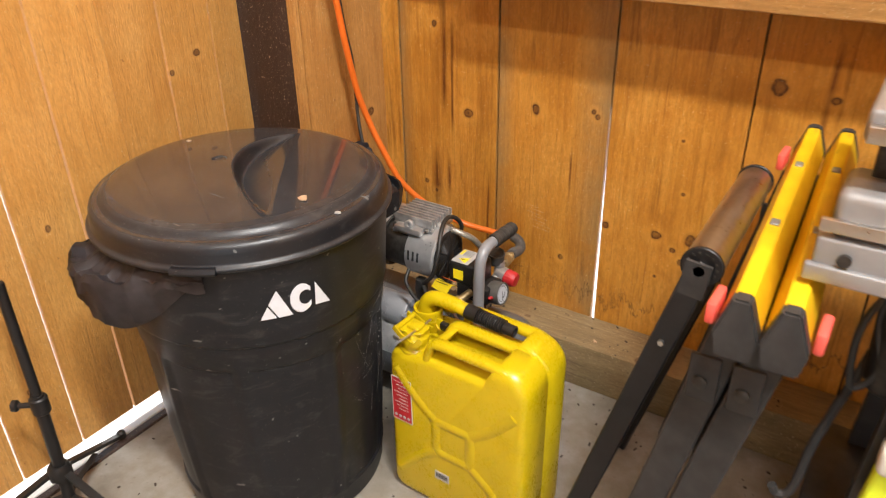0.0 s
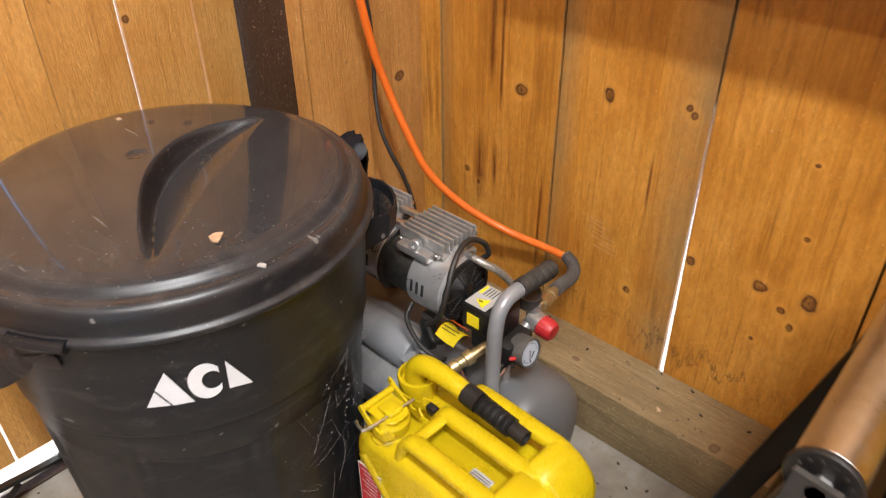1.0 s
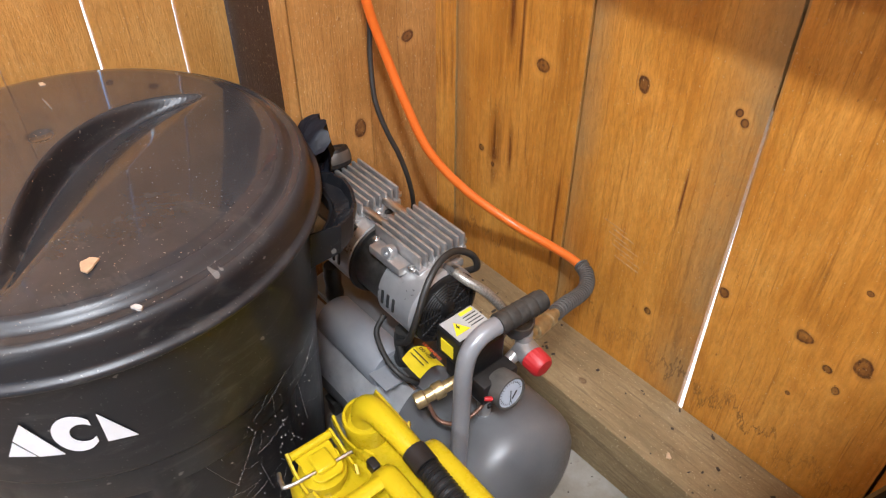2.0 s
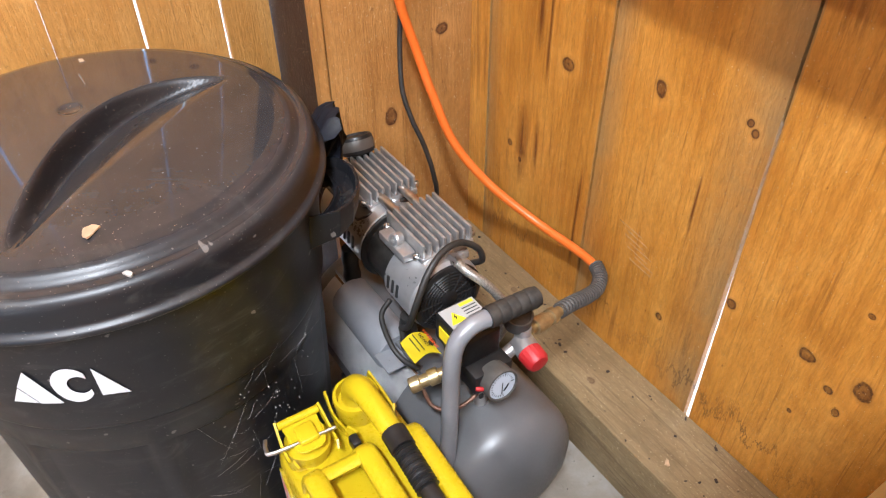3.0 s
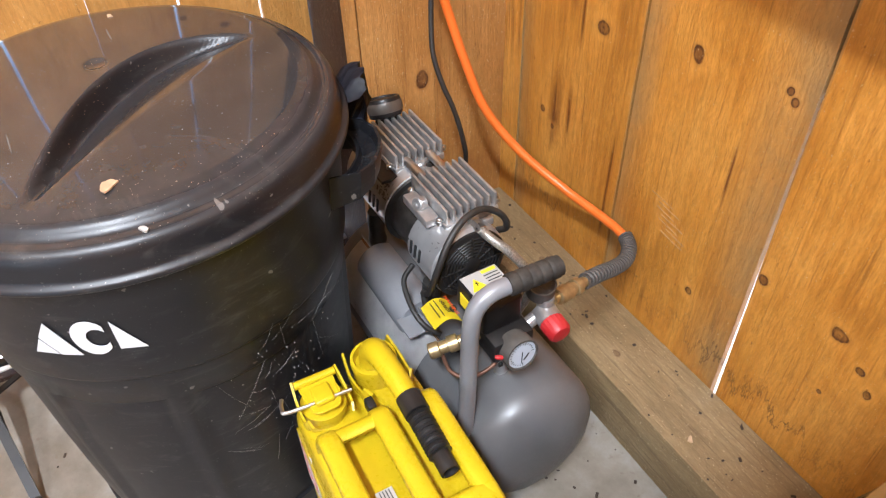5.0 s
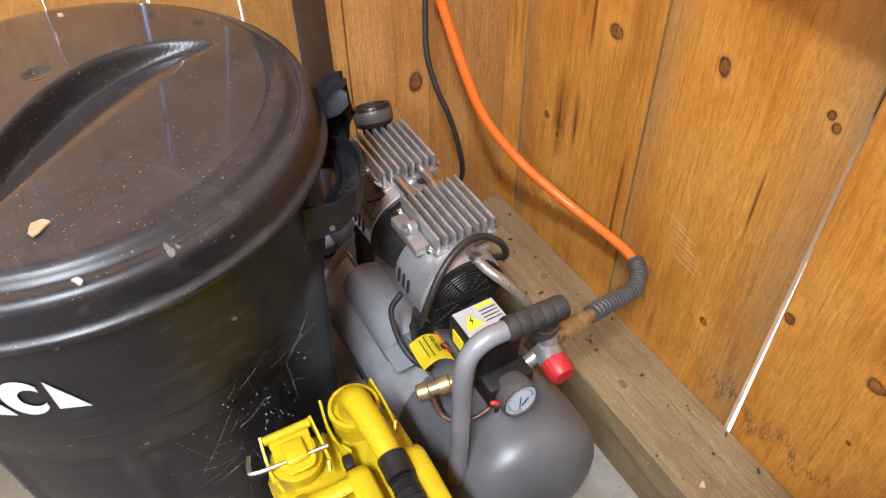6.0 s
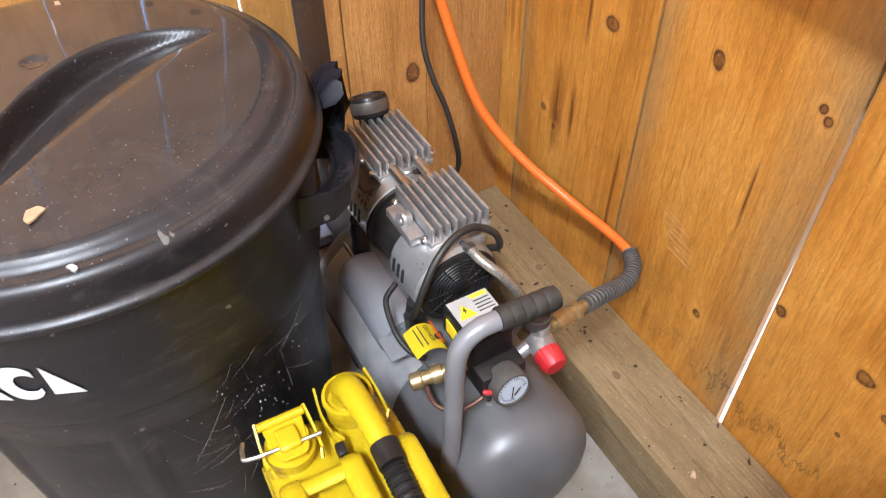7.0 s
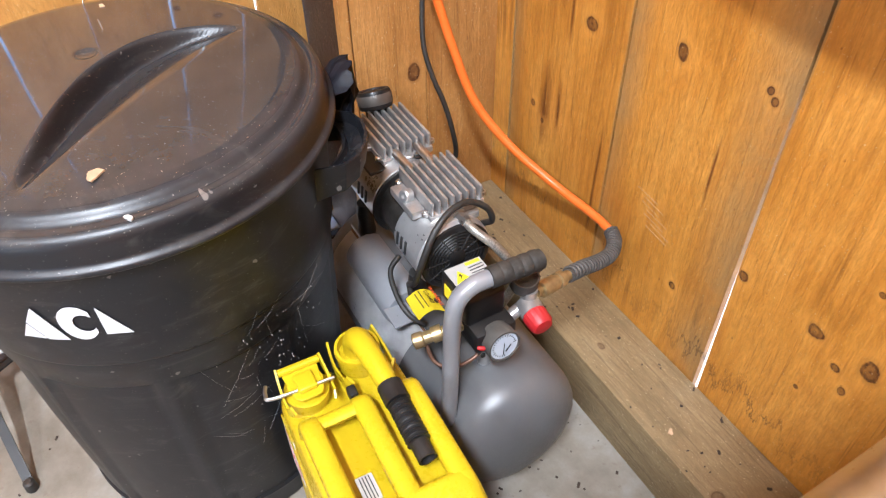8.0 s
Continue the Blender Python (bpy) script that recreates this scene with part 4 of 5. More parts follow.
# ---- the air compressor ----
def compressor():
    A = tagged(anchor("air_compressor", -0.91, 1.28), "small grey air compressor with a twin-head motor", "air compressor")
    TY, TZ, TR = 1.280, 0.158, 0.125
    # tank along the wall, with domed ends
    bm = bmesh.new()
    x0, x1 = -1.215, -0.615
    prof = [(0.02, 0.0), (0.06, 0.006), (0.095, 0.022), (0.116, 0.045), (TR, 0.075), (TR, 0.30), (TR, 0.520), (0.1235, 0.535), (0.119, 0.549), (0.110, 0.561), (0.094, 0.573), (0.07, 0.583), (0.04, 0.590), (0.015, 0.593)]
    lathe(bm, prof, (x0, TY, TZ), (1, 0, 0), 56)
    tank = part("tank", bm, tank_paint, A, "smooth grey painted air tank")
    # welded strip on the side of the tank and its rusty edge
    bm = bmesh.new()
    rows = []
    for x in (-1.135, -0.845):
        rows.append([bm.verts.new((x, TY + (TR + 0.0012) * math.cos(a), TZ + (TR + 0.0012) * math.sin(a))) for a in [radians(118 + 7 * k) for k in range(9)]])
    f = [bm.faces.new((rows[0][i], rows[0][i + 1], rows[1][i + 1], rows[1][i])) for i in range(8)]
    bmesh.ops.solidify(bm, geom=f, thickness=0.0012)
    lab = part("label_plate", bm, plate_steel, tank, "worn silver label on the tank side")
    bm = bmesh.new()
    sweep(bm, [(-1.135 + 0.29 * k / 6, TY + (TR + 0.0015) * math.cos(radians(121)), TZ + (TR + 0.0015) * math.sin(radians(121))) for k in range(7)], ring_section(0.0028, 6, 0.0008), up=(0, 0, 1))
    part("label_edge", bm, rust, lab, "brown rusty edge")
    # feet
    for x in (-1.08, -0.72):
        bm = bmesh.new()
        box(bm, (x, TY, 0.036), (0.03, 0.20, 0.012), bevel=0.002)
        for s in (-1, 1):
            box(bm, (x, TY + s * 0.085, 0.021), (0.028, 0.026, 0.042), bevel=0.004)
        part("foot", bm, black_rubber, A, "black rubber foot bracket")
    # saddle with a capacitor cover
    bm = bmesh.new()
    box(bm, (-0.965, 1.265, 0.288), (0.32, 0.11, 0.010), bevel=0.003)
    part("motor_plate", bm, tank_paint, A)
    # cover takes the lighter tube paint, which makes up for light missing here
    bm = bmesh.new()
    lathe(bm, [(0.002, 0), (0.030, 0.002), (0.040, 0.009), (0.041, 0.165), (0.038, 0.172), (0.002, 0.174)], (-1.078, 1.214, 0.264), (1, 0, 0), 36)
    cover = part("capacitor_cover", bm, tube_paint, A, "smooth grey capacitor cover")
    bm = bmesh.new()
    box(bm, (-0.885, 1.214, 0.280), (0.046, 0.088, 0.005), bevel=0.0015)
    lathe(bm, [(0.007, 0), (0.007, 0.003), (0.004, 0.006)], (-0.885, 1.206, 0.282), (0, 0, 1), 10)
    part("cover_flange", bm, tube_paint, cover)
    # motor
    MY, MZ, MR = 1.268, 0.425, 0.063
    bm = bmesh.new()
    lathe(bm, [(0.03, 0), (0.054, 0.003), (MR, 0.012), (MR, 0.154), (0.056, 0.160)], (-1.150, MY, MZ), (1, 0, 0), 40)
    far = part("motor_end", bm, motor_alu, A)
    bm = bmesh.new()
    lathe(bm, [(0.056, 0), (0.056, 0.074)], (-0.994, MY, MZ), (1, 0, 0), 40)
    part("stator", bm, stator, A, "black laminated stator")
    bm = bmesh.new()
    lathe(bm, [(0.0645, 0), (0.0660, 0.002), (0.0645, 0.006)], (-0.991, MY, MZ), (1, 0, 0), 40)
    part("clamp_band", bm, black_rubber, A)
    bm = bmesh.new()
    lathe(bm, [(0.056, 0), (MR, 0.004), (MR, 0.078), (0.057, 0.084)], (-0.921, MY, MZ), (1, 0, 0), 40)
    near = part("motor_end", bm, motor_alu, A)
    for end, xs in ((near, (-0.905, -0.892, -0.879)), (far, (-1.048, -1.034, -1.020))):
        for x in xs:
            bm = bmesh.new()
            a = radians(172)
            box(bm, (0, 0, 0), (0.0055, 0.003, 0.024), Matrix.Translation((x, MY + (MR + 0.0004) * math.cos(a), MZ + (MR + 0.0004) * math.sin(a))) @ pose(0, 0, 0, -8, 0, 0), bevel=0.001, seg=1)
            part("vent_slot", bm, ink, end, smooth=0)
    # fan grille
    bm = bmesh.new()
    lathe(bm, [(0.055, 0), (0.060, 0.002), (0.060, 0.006), (0.056, 0.008)], (-0.838, MY, MZ), (1, 0, 0), 40)
    grille = part("fan_grille", bm, black_plastic, A, "round black plastic fan grille")
    for r in (0.020, 0.026, 0.032, 0.038, 0.044, 0.050):
        bm = bmesh.new()
        pts = [(-0.829, MY + r * math.cos(a), MZ + r * math.sin(a)) for a in [2 * math.pi * k / 40 for k in range(41)]]
        sweep(bm, pts, ring_section(0.0014, 5), up=(1, 0, 0))
        part("grille_ring", bm, black_plastic, grille)
    for k in range(12):
        a = 2 * math.pi * k / 12
        bm = bmesh.new()
        rod(bm, (-0.829, MY + 0.014 * math.cos(a), MZ + 0.014 * math.sin(a)), (-0.829, MY + 0.054 * math.cos(a), MZ + 0.054 * math.sin(a)), 0.0017, seg=6)
        part("grille_spoke", bm, black_plastic, grille)
    bm = bmesh.new()
    lathe(bm, [(0.014, 0), (0.015, 0.004), (0.012, 0.006)], (-0.833, MY, MZ), (1, 0, 0), 24)
    part("hub_cap", bm, black_plastic, grille)
    bm = bmesh.new()
    box(bm, (-0.912, MY + 0.01, 0.470), (0.115, 0.090, 0.014), bevel=0.003)
    part("cylinder_base", bm, motor_alu, A)
    bm = bmesh.new()
    box(bm, (-1.072, MY + 0.008, 0.470), (0.105, 0.090, 0.014), bevel=0.003)
    part("cylinder_base", bm, motor_alu, A)
    bm = bmesh.new()
    box(bm, (-1.072, MY, 0.4795), (0.118, 0.108, 0.006), bevel=0.001, seg=1)
    part("gasket", bm, black_rubber, A, "dark gasket under the cylinder head")

    # finned heads
    def head(hx0, hx1, hy0, hy1):
        bm = bmesh.new()
        box(bm, ((hx0 + hx1) / 2, (hy0 + hy1) / 2, 0.4835), (hx1 - hx0, hy1 - hy0, 0.013), bevel=0.003)
        for sx, sy in ((0, -1), (0, 1), (1, 0)):
            lathe(bm, [(0.009, 0), (0.009, 0.010), (0.007, 0.012)], ((hx0 + hx1) / 2 + sx * (hx1 - hx0) / 2, (hy0 + hy1) / 2 + sy * (hy1 - hy0) / 2, 0.478), (0, 0, 1), 14)
        h = part("cylinder_head", bm, cast_alu, A, "cast aluminium cylinder head with cooling fins")
        count = 8
        for k in range(count):
            y = hy0 + 0.005 + (hy1 - hy0 - 0.010) * k / (count - 1)
            bm = bmesh.new()
            vs = box(bm, ((hx0 + hx1) / 2, y, 0.5015), (hx1 - hx0 - 0.004, 0.0058, 0.026), bevel=0.0016, seg=2)
            for v in bm.verts:
                if v.co.z > 0.5:
                    v.co.y = y + (v.co.y - y) * 0.78
            part("fin", bm, cast_alu, h)
        for sx, sy in ((-1, -1), (1, -1), (-1, 1), (1, 1)):
            bm = bmesh.new()
            lathe(bm, [(0.0055, 0), (0.0055, 0.006), (0.0045, 0.007), (0.0025, 0.007), (0.0025, 0.004)], ((hx0 + hx1) / 2 + sx * ((hx1 - hx0) / 2 - 0.012), (hy0 + hy1) / 2 + sy * ((hy1 - hy0) / 2 + 0.003), 0.488), (0, 0, 1), 10)
            part("bolt", bm, chrome, h)
        return h

    h1 = head(-0.972, -0.862, 1.242, 1.336)
    head(-1.134, -1.020, 1.242, 1.334)
    bm = bmesh.new()
    box(bm, (-0.918, 1.232, 0.487), (0.075, 0.024, 0.016), bevel=0.004)
    lathe(bm, [(0.011, 0), (0.011, 0.012), (0.009, 0.014), (0.0045, 0.014), (0.0045, 0.008)], (-0.918, 1.236, 0.498), (0.25, -1, 0.35), 16)
    part("valve_boss", bm, cast_alu, h1)
    for y in (1.266, 1.306):
        bm = bmesh.new()
        rod(bm, (-1.026, y, 0.497), (-0.966, y, 0.499), 0.0075, seg=16)
        part("cross_pipe", bm, chrome, A, "short bright pipe between the heads")
    # air filter on the far head
    bm = bmesh.new()
    lathe(bm, [(0.018, 0), (0.021, 0.006), (0.021, 0.014), (0.028, 0.017), (0.030, 0.022), (0.030, 0.044), (0.028, 0.048), (0.024, 0.0485), (0.022, 0.045), (0.004, 0.046)], (-1.140, 1.292, 0.490), (-0.42, 0.04, 0.90), 32)
    intake = part("air_filter", bm, black_plastic, A, "round dusty black air filter")
    bm = bmesh.new()
    lathe(bm, [(0.0300, 0.024), (0.0312, 0.027), (0.0312, 0.039), (0.0300, 0.042)], (-1.140, 1.292, 0.490), (-0.42, 0.04, 0.90), 32)
    part("filter_band", bm, spring_grey, intake, "dusty grey band")
    # rubber mounts
    for x, y in ((-1.085, 1.226), (-1.085, 1.318), (-0.885, 1.226), (-0.885, 1.318)):
        bm = bmesh.new()
        lathe(bm, [(0.015, 0), (0.017, 0.012), (0.014, 0.03), (0.016, 0.052), (0.013, 0.075)], (x, y, 0.290), (0, 0, 1), 16)
        part("rubber_mount", bm, black_rubber, A, "black rubber motor mount")
    # braided pressure line from the head down to the tank
    bm = bmesh.new()
    lathe(bm, [(0.011, 0), (0.011, 0.016), (0.008, 0.017), (0.008, 0.026), (0.0095, 0.027), (0.0095, 0.036), (0.006, 0.037)], (-0.868, 1.282, 0.488), (1, 0.12, -0.12), 6)
    line = part("hose_nut", bm, chrome, A, "bright hexagonal hose nut")
    bm = bmesh.new()
    tube(bm, [(-0.838, 1.286, 0.484), (-0.815, 1.292, 0.478), (-0.790, 1.312, 0.458), (-0.776, 1.335, 0.415), (-0.785, 1.345, 0.360), (-0.80, 1.330, 0.300), (-0.80, 1.315, 0.268)], 0.0072, 12)
    part("braided_hose", bm, plain("braided_steel", (0.36, 0.34, 0.30), 0.4, metal=0.7, vary=0.45, scale=420), A, "braided steel pressure hose")
    # motor lead looping over the fan
    bm = bmesh.new()
    tube(bm, [(-0.862, 1.200, 0.372), (-0.832, 1.196, 0.405), (-0.822, 1.206, 0.455), (-0.830, 1.230, 0.492), (-0.842, 1.264, 0.510), (-0.848, 1.300, 0.508), (-0.842, 1.328, 0.488), (-0.840, 1.336, 0.462), (-0.862, 1.334, 0.440)], 0.0052, 10)
    part("motor_lead", bm, black_rubber, A, "black rubber motor lead looped over the grille")
    bm = bmesh.new()
    tube(bm, [(-0.862, 1.200, 0.372), (-0.845, 1.198, 0.345), (-0.815, 1.204, 0.362), (-0.795, 1.216, 0.392)], 0.005, 10)
    tube(bm, [(-0.905, 1.206, 0.395), (-0.900, 1.186, 0.372), (-0.872, 1.184, 0.335), (-0.845, 1.192, 0.315), (-0.83, 1.21, 0.30)], 0.0045, 10)
    part("motor_lead", bm, black_rubber, A)

    # pressure switch
    bm = bmesh.new()
    box(bm, (-0.768, 1.259, 0.412), (0.078, 0.066, 0.054), bevel=0.006, seg=3)
    box(bm, (-0.745, 1.262, 0.368), (0.084, 0.068, 0.040), bevel=0.005)
    for k in range(5):
        box(bm, (-0.699, 1.236 + 0.013 * k, 0.3495), (0.004, 0.007, 0.008), bevel=0.001, seg=1)
    sw = part("pressure_switch", bm, black_plastic, A, "black pressure switch housing")
    bm = bmesh.new()
    box(bm, (-0.779, 1.259, 0.4398), (0.044, 0.060, 0.0012))
    lab = part("switch_label", bm, paper_white, sw, "white warning label with a yellow triangle", smooth=0)
    bm = bmesh.new()
    prism(bm, [(-0.013, -0.010), (0.013, -0.010), (0, 0.013)], 0, 0.0006, Matrix.Translation((-0.777, 1.245, 0.4404)) @ pose(0, 0, 0, 0, 0, 90))
    box(bm, (-0.796, 1.274, 0.4406), (0.006, 0.024, 0.0005))
    part("warning_triangle", bm, tag_yellow, lab, smooth=0)
    bm = bmesh.new()
    for k in range(4):
        box(bm, (-0.788 + 0.006 * k, 1.274, 0.4406), (0.0016, 0.024, 0.0005))
    prism(bm, [(-0.002, -0.006), (0.003, 0.0005), (0.0005, 0.0005), (0.002, 0.007), (-0.003, 0), (-0.0005, 0)], 0, 0.0005, Matrix.Translation((-0.779, 1.245, 0.4411)) @ pose(0, 0, 0, 0, 0, 90))
    part("label_print", bm, ink, lab, smooth=0)
    bm = bmesh.new()
    box(bm, (-0.780, 1.2254, 0.410), (0.026, 0.0012, 0.024))
    part("switch_label", bm, tag_yellow, sw, "small yellow sticker", smooth=0)
    bm = bmesh.new()
    lathe(bm, [(0.0025, 0), (0.0036, 0.003), (0.0036, 0.010), (0.002, 0.012)], (-0.700, 1.226, 0.372), (0.5, 0.8, -0.1), 10)
    part("unloader_tip", bm, red_plastic, sw, "small red switch tip")
    # manifold, brass fittings
    bm = bmesh.new()
    rod(bm, (-0.735, 1.262, 0.270), (-0.735, 1.262, 0.352), 0.011, seg=14)
    rod(bm, (-0.735, 1.240, 0.330), (-0.735, 1.330, 0.372), 0.010, seg=14)
    part("manifold", bm, cast_alu, A)
    bm = bmesh.new()
    a, b = Vector((-0.772, 1.158, 0.350)), Vector((-0.748, 1.235, 0.372))
    d = b - a
    lathe(bm, [(0.010, 0), (0.0125, 0.002), (0.0125, 0.016), (0.010, 0.018), (0.010, 0.030), (0.013, 0.031), (0.013, 0.046), (0.009, 0.047), (0.009, d.length)], a, d, 12)
    part("safety_valve", bm, brass, A, "brass safety valve")
    bm = bmesh.new()
    tube(bm, [(-0.765, 1.175, 0.345), (-0.745, 1.180, 0.318), (-0.722, 1.200, 0.318), (-0.715, 1.235, 0.332), (-0.725, 1.255, 0.345)], 0.0032, 10)
    part("copper_tube", bm, copper, A, "thin copper tube")
    # yellow warning tag
    bm = bmesh.new()
    rows = []
    for k in range(8):
        t = k / 7
        y, z = 1.172 + 0.046 * t, 0.388 + 0.014 * math.sin(t * 3.0) - 0.010 * t
        rows.append([bm.verts.new((x, y, z + (0.006 if x < -0.8 else 0))) for x in (-0.818, -0.797, -0.776)])
    f = [bm.faces.new((p[i], p[i + 1], q[i + 1], q[i])) for p, q in zip(rows, rows[1:]) for i in range(2)]
    bmesh.ops.solidify(bm, geom=f, thickness=0.0006)
    tag = part("warning_tag", bm, tag_yellow, A, "curled yellow warning tag with fine print", smooth=60)
    writing("tag_print", "WARNING", 0.0085, Matrix.Translation((-0.797, 1.2115, 0.3995)) @ pose(0, 0, 0, -22, 3, 0), orange_ink, tag)
    writing("tag_print", "DO NOT", 0.0070, Matrix.Translation((-0.797, 1.2005, 0.4030)) @ pose(0, 0, 0, -10, 3, 0), ink, tag)
    bm = bmesh.new()
    for k, w in enumerate((0.034, 0.030)):
        box(bm, (0, 0, 0), (w, 0.0014, 0.0005), Matrix.Translation((-0.797, 1.191 - 0.007 * k, 0.4040 - 0.0010 * k)) @ pose(0, 0, 0, 6, 3, 0))
    part("tag_print", bm, ink, tag, smooth=0)

    # gauges and regulator
    def gauge(c, axis, r, length, name="pressure_gauge", label="dusty round pressure gauge", face_mat=dial_white):
        ax = Vector(axis).normalized()
        o = Vector(c) - ax * length
        bm = bmesh.new()
        lathe(bm, [(r * 0.7, 0), (r * 0.95, 0.003), (r, 0.006), (r, length - 0.002), (r * 0.97, length), (r * 0.88, length), (r * 0.87, length - 0.004)], o, ax, 36)
        g = part(name, bm, plain("dusty_gauge_case", (0.05, 0.048, 0.045), 0.6, vary=0.3, dust=0.12), A, label)
        bm = bmesh.new()
        lathe(bm, [(r * 0.86, 0), (r * 0.86, 0.001)], Vector(c) - ax * 0.0035, ax, 32)
        face = part("dial", bm, face_mat, g, "pale dial with black marks")
        x, y, z = frame_of(ax)
        bm = bmesh.new()
        for k in range(21):
            a = radians(-135 + 270 * k / 20)
            p = Vector(c) - ax * 0.0022 + (x * math.sin(a) + y * math.cos(a)) * r * 0.68
            rot = Matrix((x, y, z)).transposed().to_4x4()
            box(bm, (0, 0, 0), (r * 0.035, r * (0.18 if k % 5 == 0 else 0.10), 0.0004), Matrix.Translation(p) @ rot @ Matrix.Rotation(-a, 4, "Z"))
        rot = Matrix((x, y, z)).transposed().to_4x4()
        box(bm, (0, r * 0.2, 0), (r * 0.05, r * 0.75, 0.0005), Matrix.Translation(Vector(c) - ax * 0.0018) @ rot @ Matrix.Rotation(2.2, 4, "Z"))
        box(bm, (0, -r * 0.35, 0), (r * 0.5, r * 0.09, 0.0005), Matrix.Translation(Vector(c) - ax * 0.0020) @ rot)
        part("dial_print", bm, ink, face, smooth=0)
        return g

    gauge((-0.682, 1.262, 0.371), (1, -0.02, 0.16), 0.027, 0.034)
    gauge((-0.742, 1.334, 0.428), (0.25, -0.1, 1), 0.022, 0.030, label="small dark round gauge facing up", face_mat=grip_rubber)
    bm = bmesh.new()
    rod(bm, (-0.735, 1.338, 0.352), (-0.735, 1.338, 0.404), 0.013, seg=16)
    rod(bm, (-0.738, 1.336, 0.375), (-0.714, 1.334, 0.371), 0.019, seg=20)
    reg = part("regulator", bm, cast_alu, A, "grey cast regulator body")
    bm = bmesh.new()
    lathe(bm, [(0.016, 0), (0.0185, 0.003), (0.018, 0.025), (0.015, 0.030), (0.011, 0.031)], (-0.716, 1.334, 0.371), (1, -0.03, -0.10), 36, warp=lambda a, h, r: 0.0007 * math.cos(a * 18) if 0.002 < h < 0.03 else 0)
    part("regulator_knob", bm, red_plastic, A, "ribbed red regulator knob")
    # handle bar
    bm = bmesh.new()
    tube(bm, [(-0.700, 1.176, 0.225), (-0.700, 1.180, 0.30), (-0.700, 1.183, 0.40), (-0.700, 1.185, 0.455), (-0.700, 1.193, 0.492), (-0.700, 1.215, 0.509), (-0.698, 1.245, 0.512), (-0.696, 1.29, 0.512)], 0.0125, 18)
    bar = part("carry_handle", bm, tube_paint, A, "bent grey tube carrying handle")
    bm = bmesh.new()
    a, b = Vector((-0.698, 1.240, 0.5125)), Vector((-0.694, 1.320, 0.5115))
    n = 26
    lathe(bm, [(0.0150 + (0.0008 if k % 5 else -0.0004), (b - a).length * k / n) for k in range(n)] + [(0.0145, (b - a).length), (0.010, (b - a).length + 0.003)], a, b - a, 20)
    part("grip", bm, grip_rubber, bar, "ringed dark rubber grip")
    # outlet coupling
    bm = bmesh.new()
    a, b = Vector((-0.735, 1.352, 0.388)), Vector((-0.752, 1.428, 0.372))
    ln = (b - a).length
    lathe(bm, [(0.008, 0), (0.008, 0.010), (0.0125, 0.011), (0.0135, 0.014), (0.0135, 0.040), (0.011, 0.042), (0.011, 0.050), (0.0135, 0.051), (0.0135, 0.062), (0.009, 0.063), (0.009, ln)], a, b - a, 18)
    part("quick_coupling", bm, brass, A, "brass quick coupling")
    return A


compressor()


def air_hose():
    H = tagged(anchor("air_hose", -0.80, 1.58, 0.33), "bright orange rubber air hose hanging on the wall", "hose")
    bm = bmesh.new()
    tube(bm, HOSE, 0.0082, 16, 10)
    hose = part("hose", bm, orange_hose, H)
    bm = bmesh.new()
    path = smooth_path(SPRING, 8)
    sweep(bm, path, ring_section(0.0105, 12))
    part("bend_guard", bm, spring_grey, H, "dark grey rubber bend guard")
    # coil round the guard
    bm = bmesh.new()
    turns, total = 26, len(path) - 1
    pts, nrm = [], None
    for k in range(turns * 12 + 1):
        f = k / (turns * 12) * total
        i = min(int(f), total - 1)
        p = path[i].lerp(path[i + 1], f - i)
        t = (path[i + 1] - path[i]).normalized()
        nrm = t.orthogonal() if nrm is None else (nrm - t * nrm.dot(t))
        nrm.normalize()
        s = t.cross(nrm)
        a = 2 * math.pi * k / 12
        pts.append(p + (nrm * math.cos(a) + s * math.sin(a)) * 0.0118)
    sweep(bm, pts, ring_section(0.0022, 5))
    part("spring_coil", bm, spring_grey, H, "steel spring coil")
    return H


HOSE = [(-1.225, 1.33, 1.35), (-1.226, 1.372, 1.05), (-1.222, 1.390, 0.93), (-1.217, 1.402, 0.842), (-1.210, 1.425, 0.722), (-1.196, 1.444, 0.642), (-1.164, 1.457, 0.561), (-1.124, 1.478, 0.470), (-1.066, 1.518, 0.396), (-0.981, 1.565, 0.342), (-0.887, 1.586, 0.328), (-0.845, 1.586, 0.328), (-0.826, 1.581, 0.329)]
SPRING = [(-0.828, 1.581, 0.334), (-0.805, 1.570, 0.331), (-0.786, 1.545, 0.330), (-0.776, 1.510, 0.338), (-0.765, 1.470, 0.356), (-0.752, 1.425, 0.373)]
air_hose()

CORD = [(-1.225, 1.37, 1.35), (-1.225, 1.402, 0.95), (-1.222, 1.428, 0.80), (-1.219, 1.430, 0.70), (-1.208, 1.420, 0.640), (-1.185, 1.408, 0.575), (-1.162, 1.412, 0.523), (-1.144, 1.424, 0.476), (-1.128, 1.433, 0.420), (-1.128, 1.440, 0.360), (-1.13, 1.42, 0.31), (-1.10, 1.36, 0.29)]
K = tagged(anchor("power_cord", -1.255, 1.44, 0.5), "thin black power cord hanging in the corner", "power cord")
bm = bmesh.new()
tube(bm, CORD, 0.0046, 10, 10)
part("cord", bm, black_rubber, K)


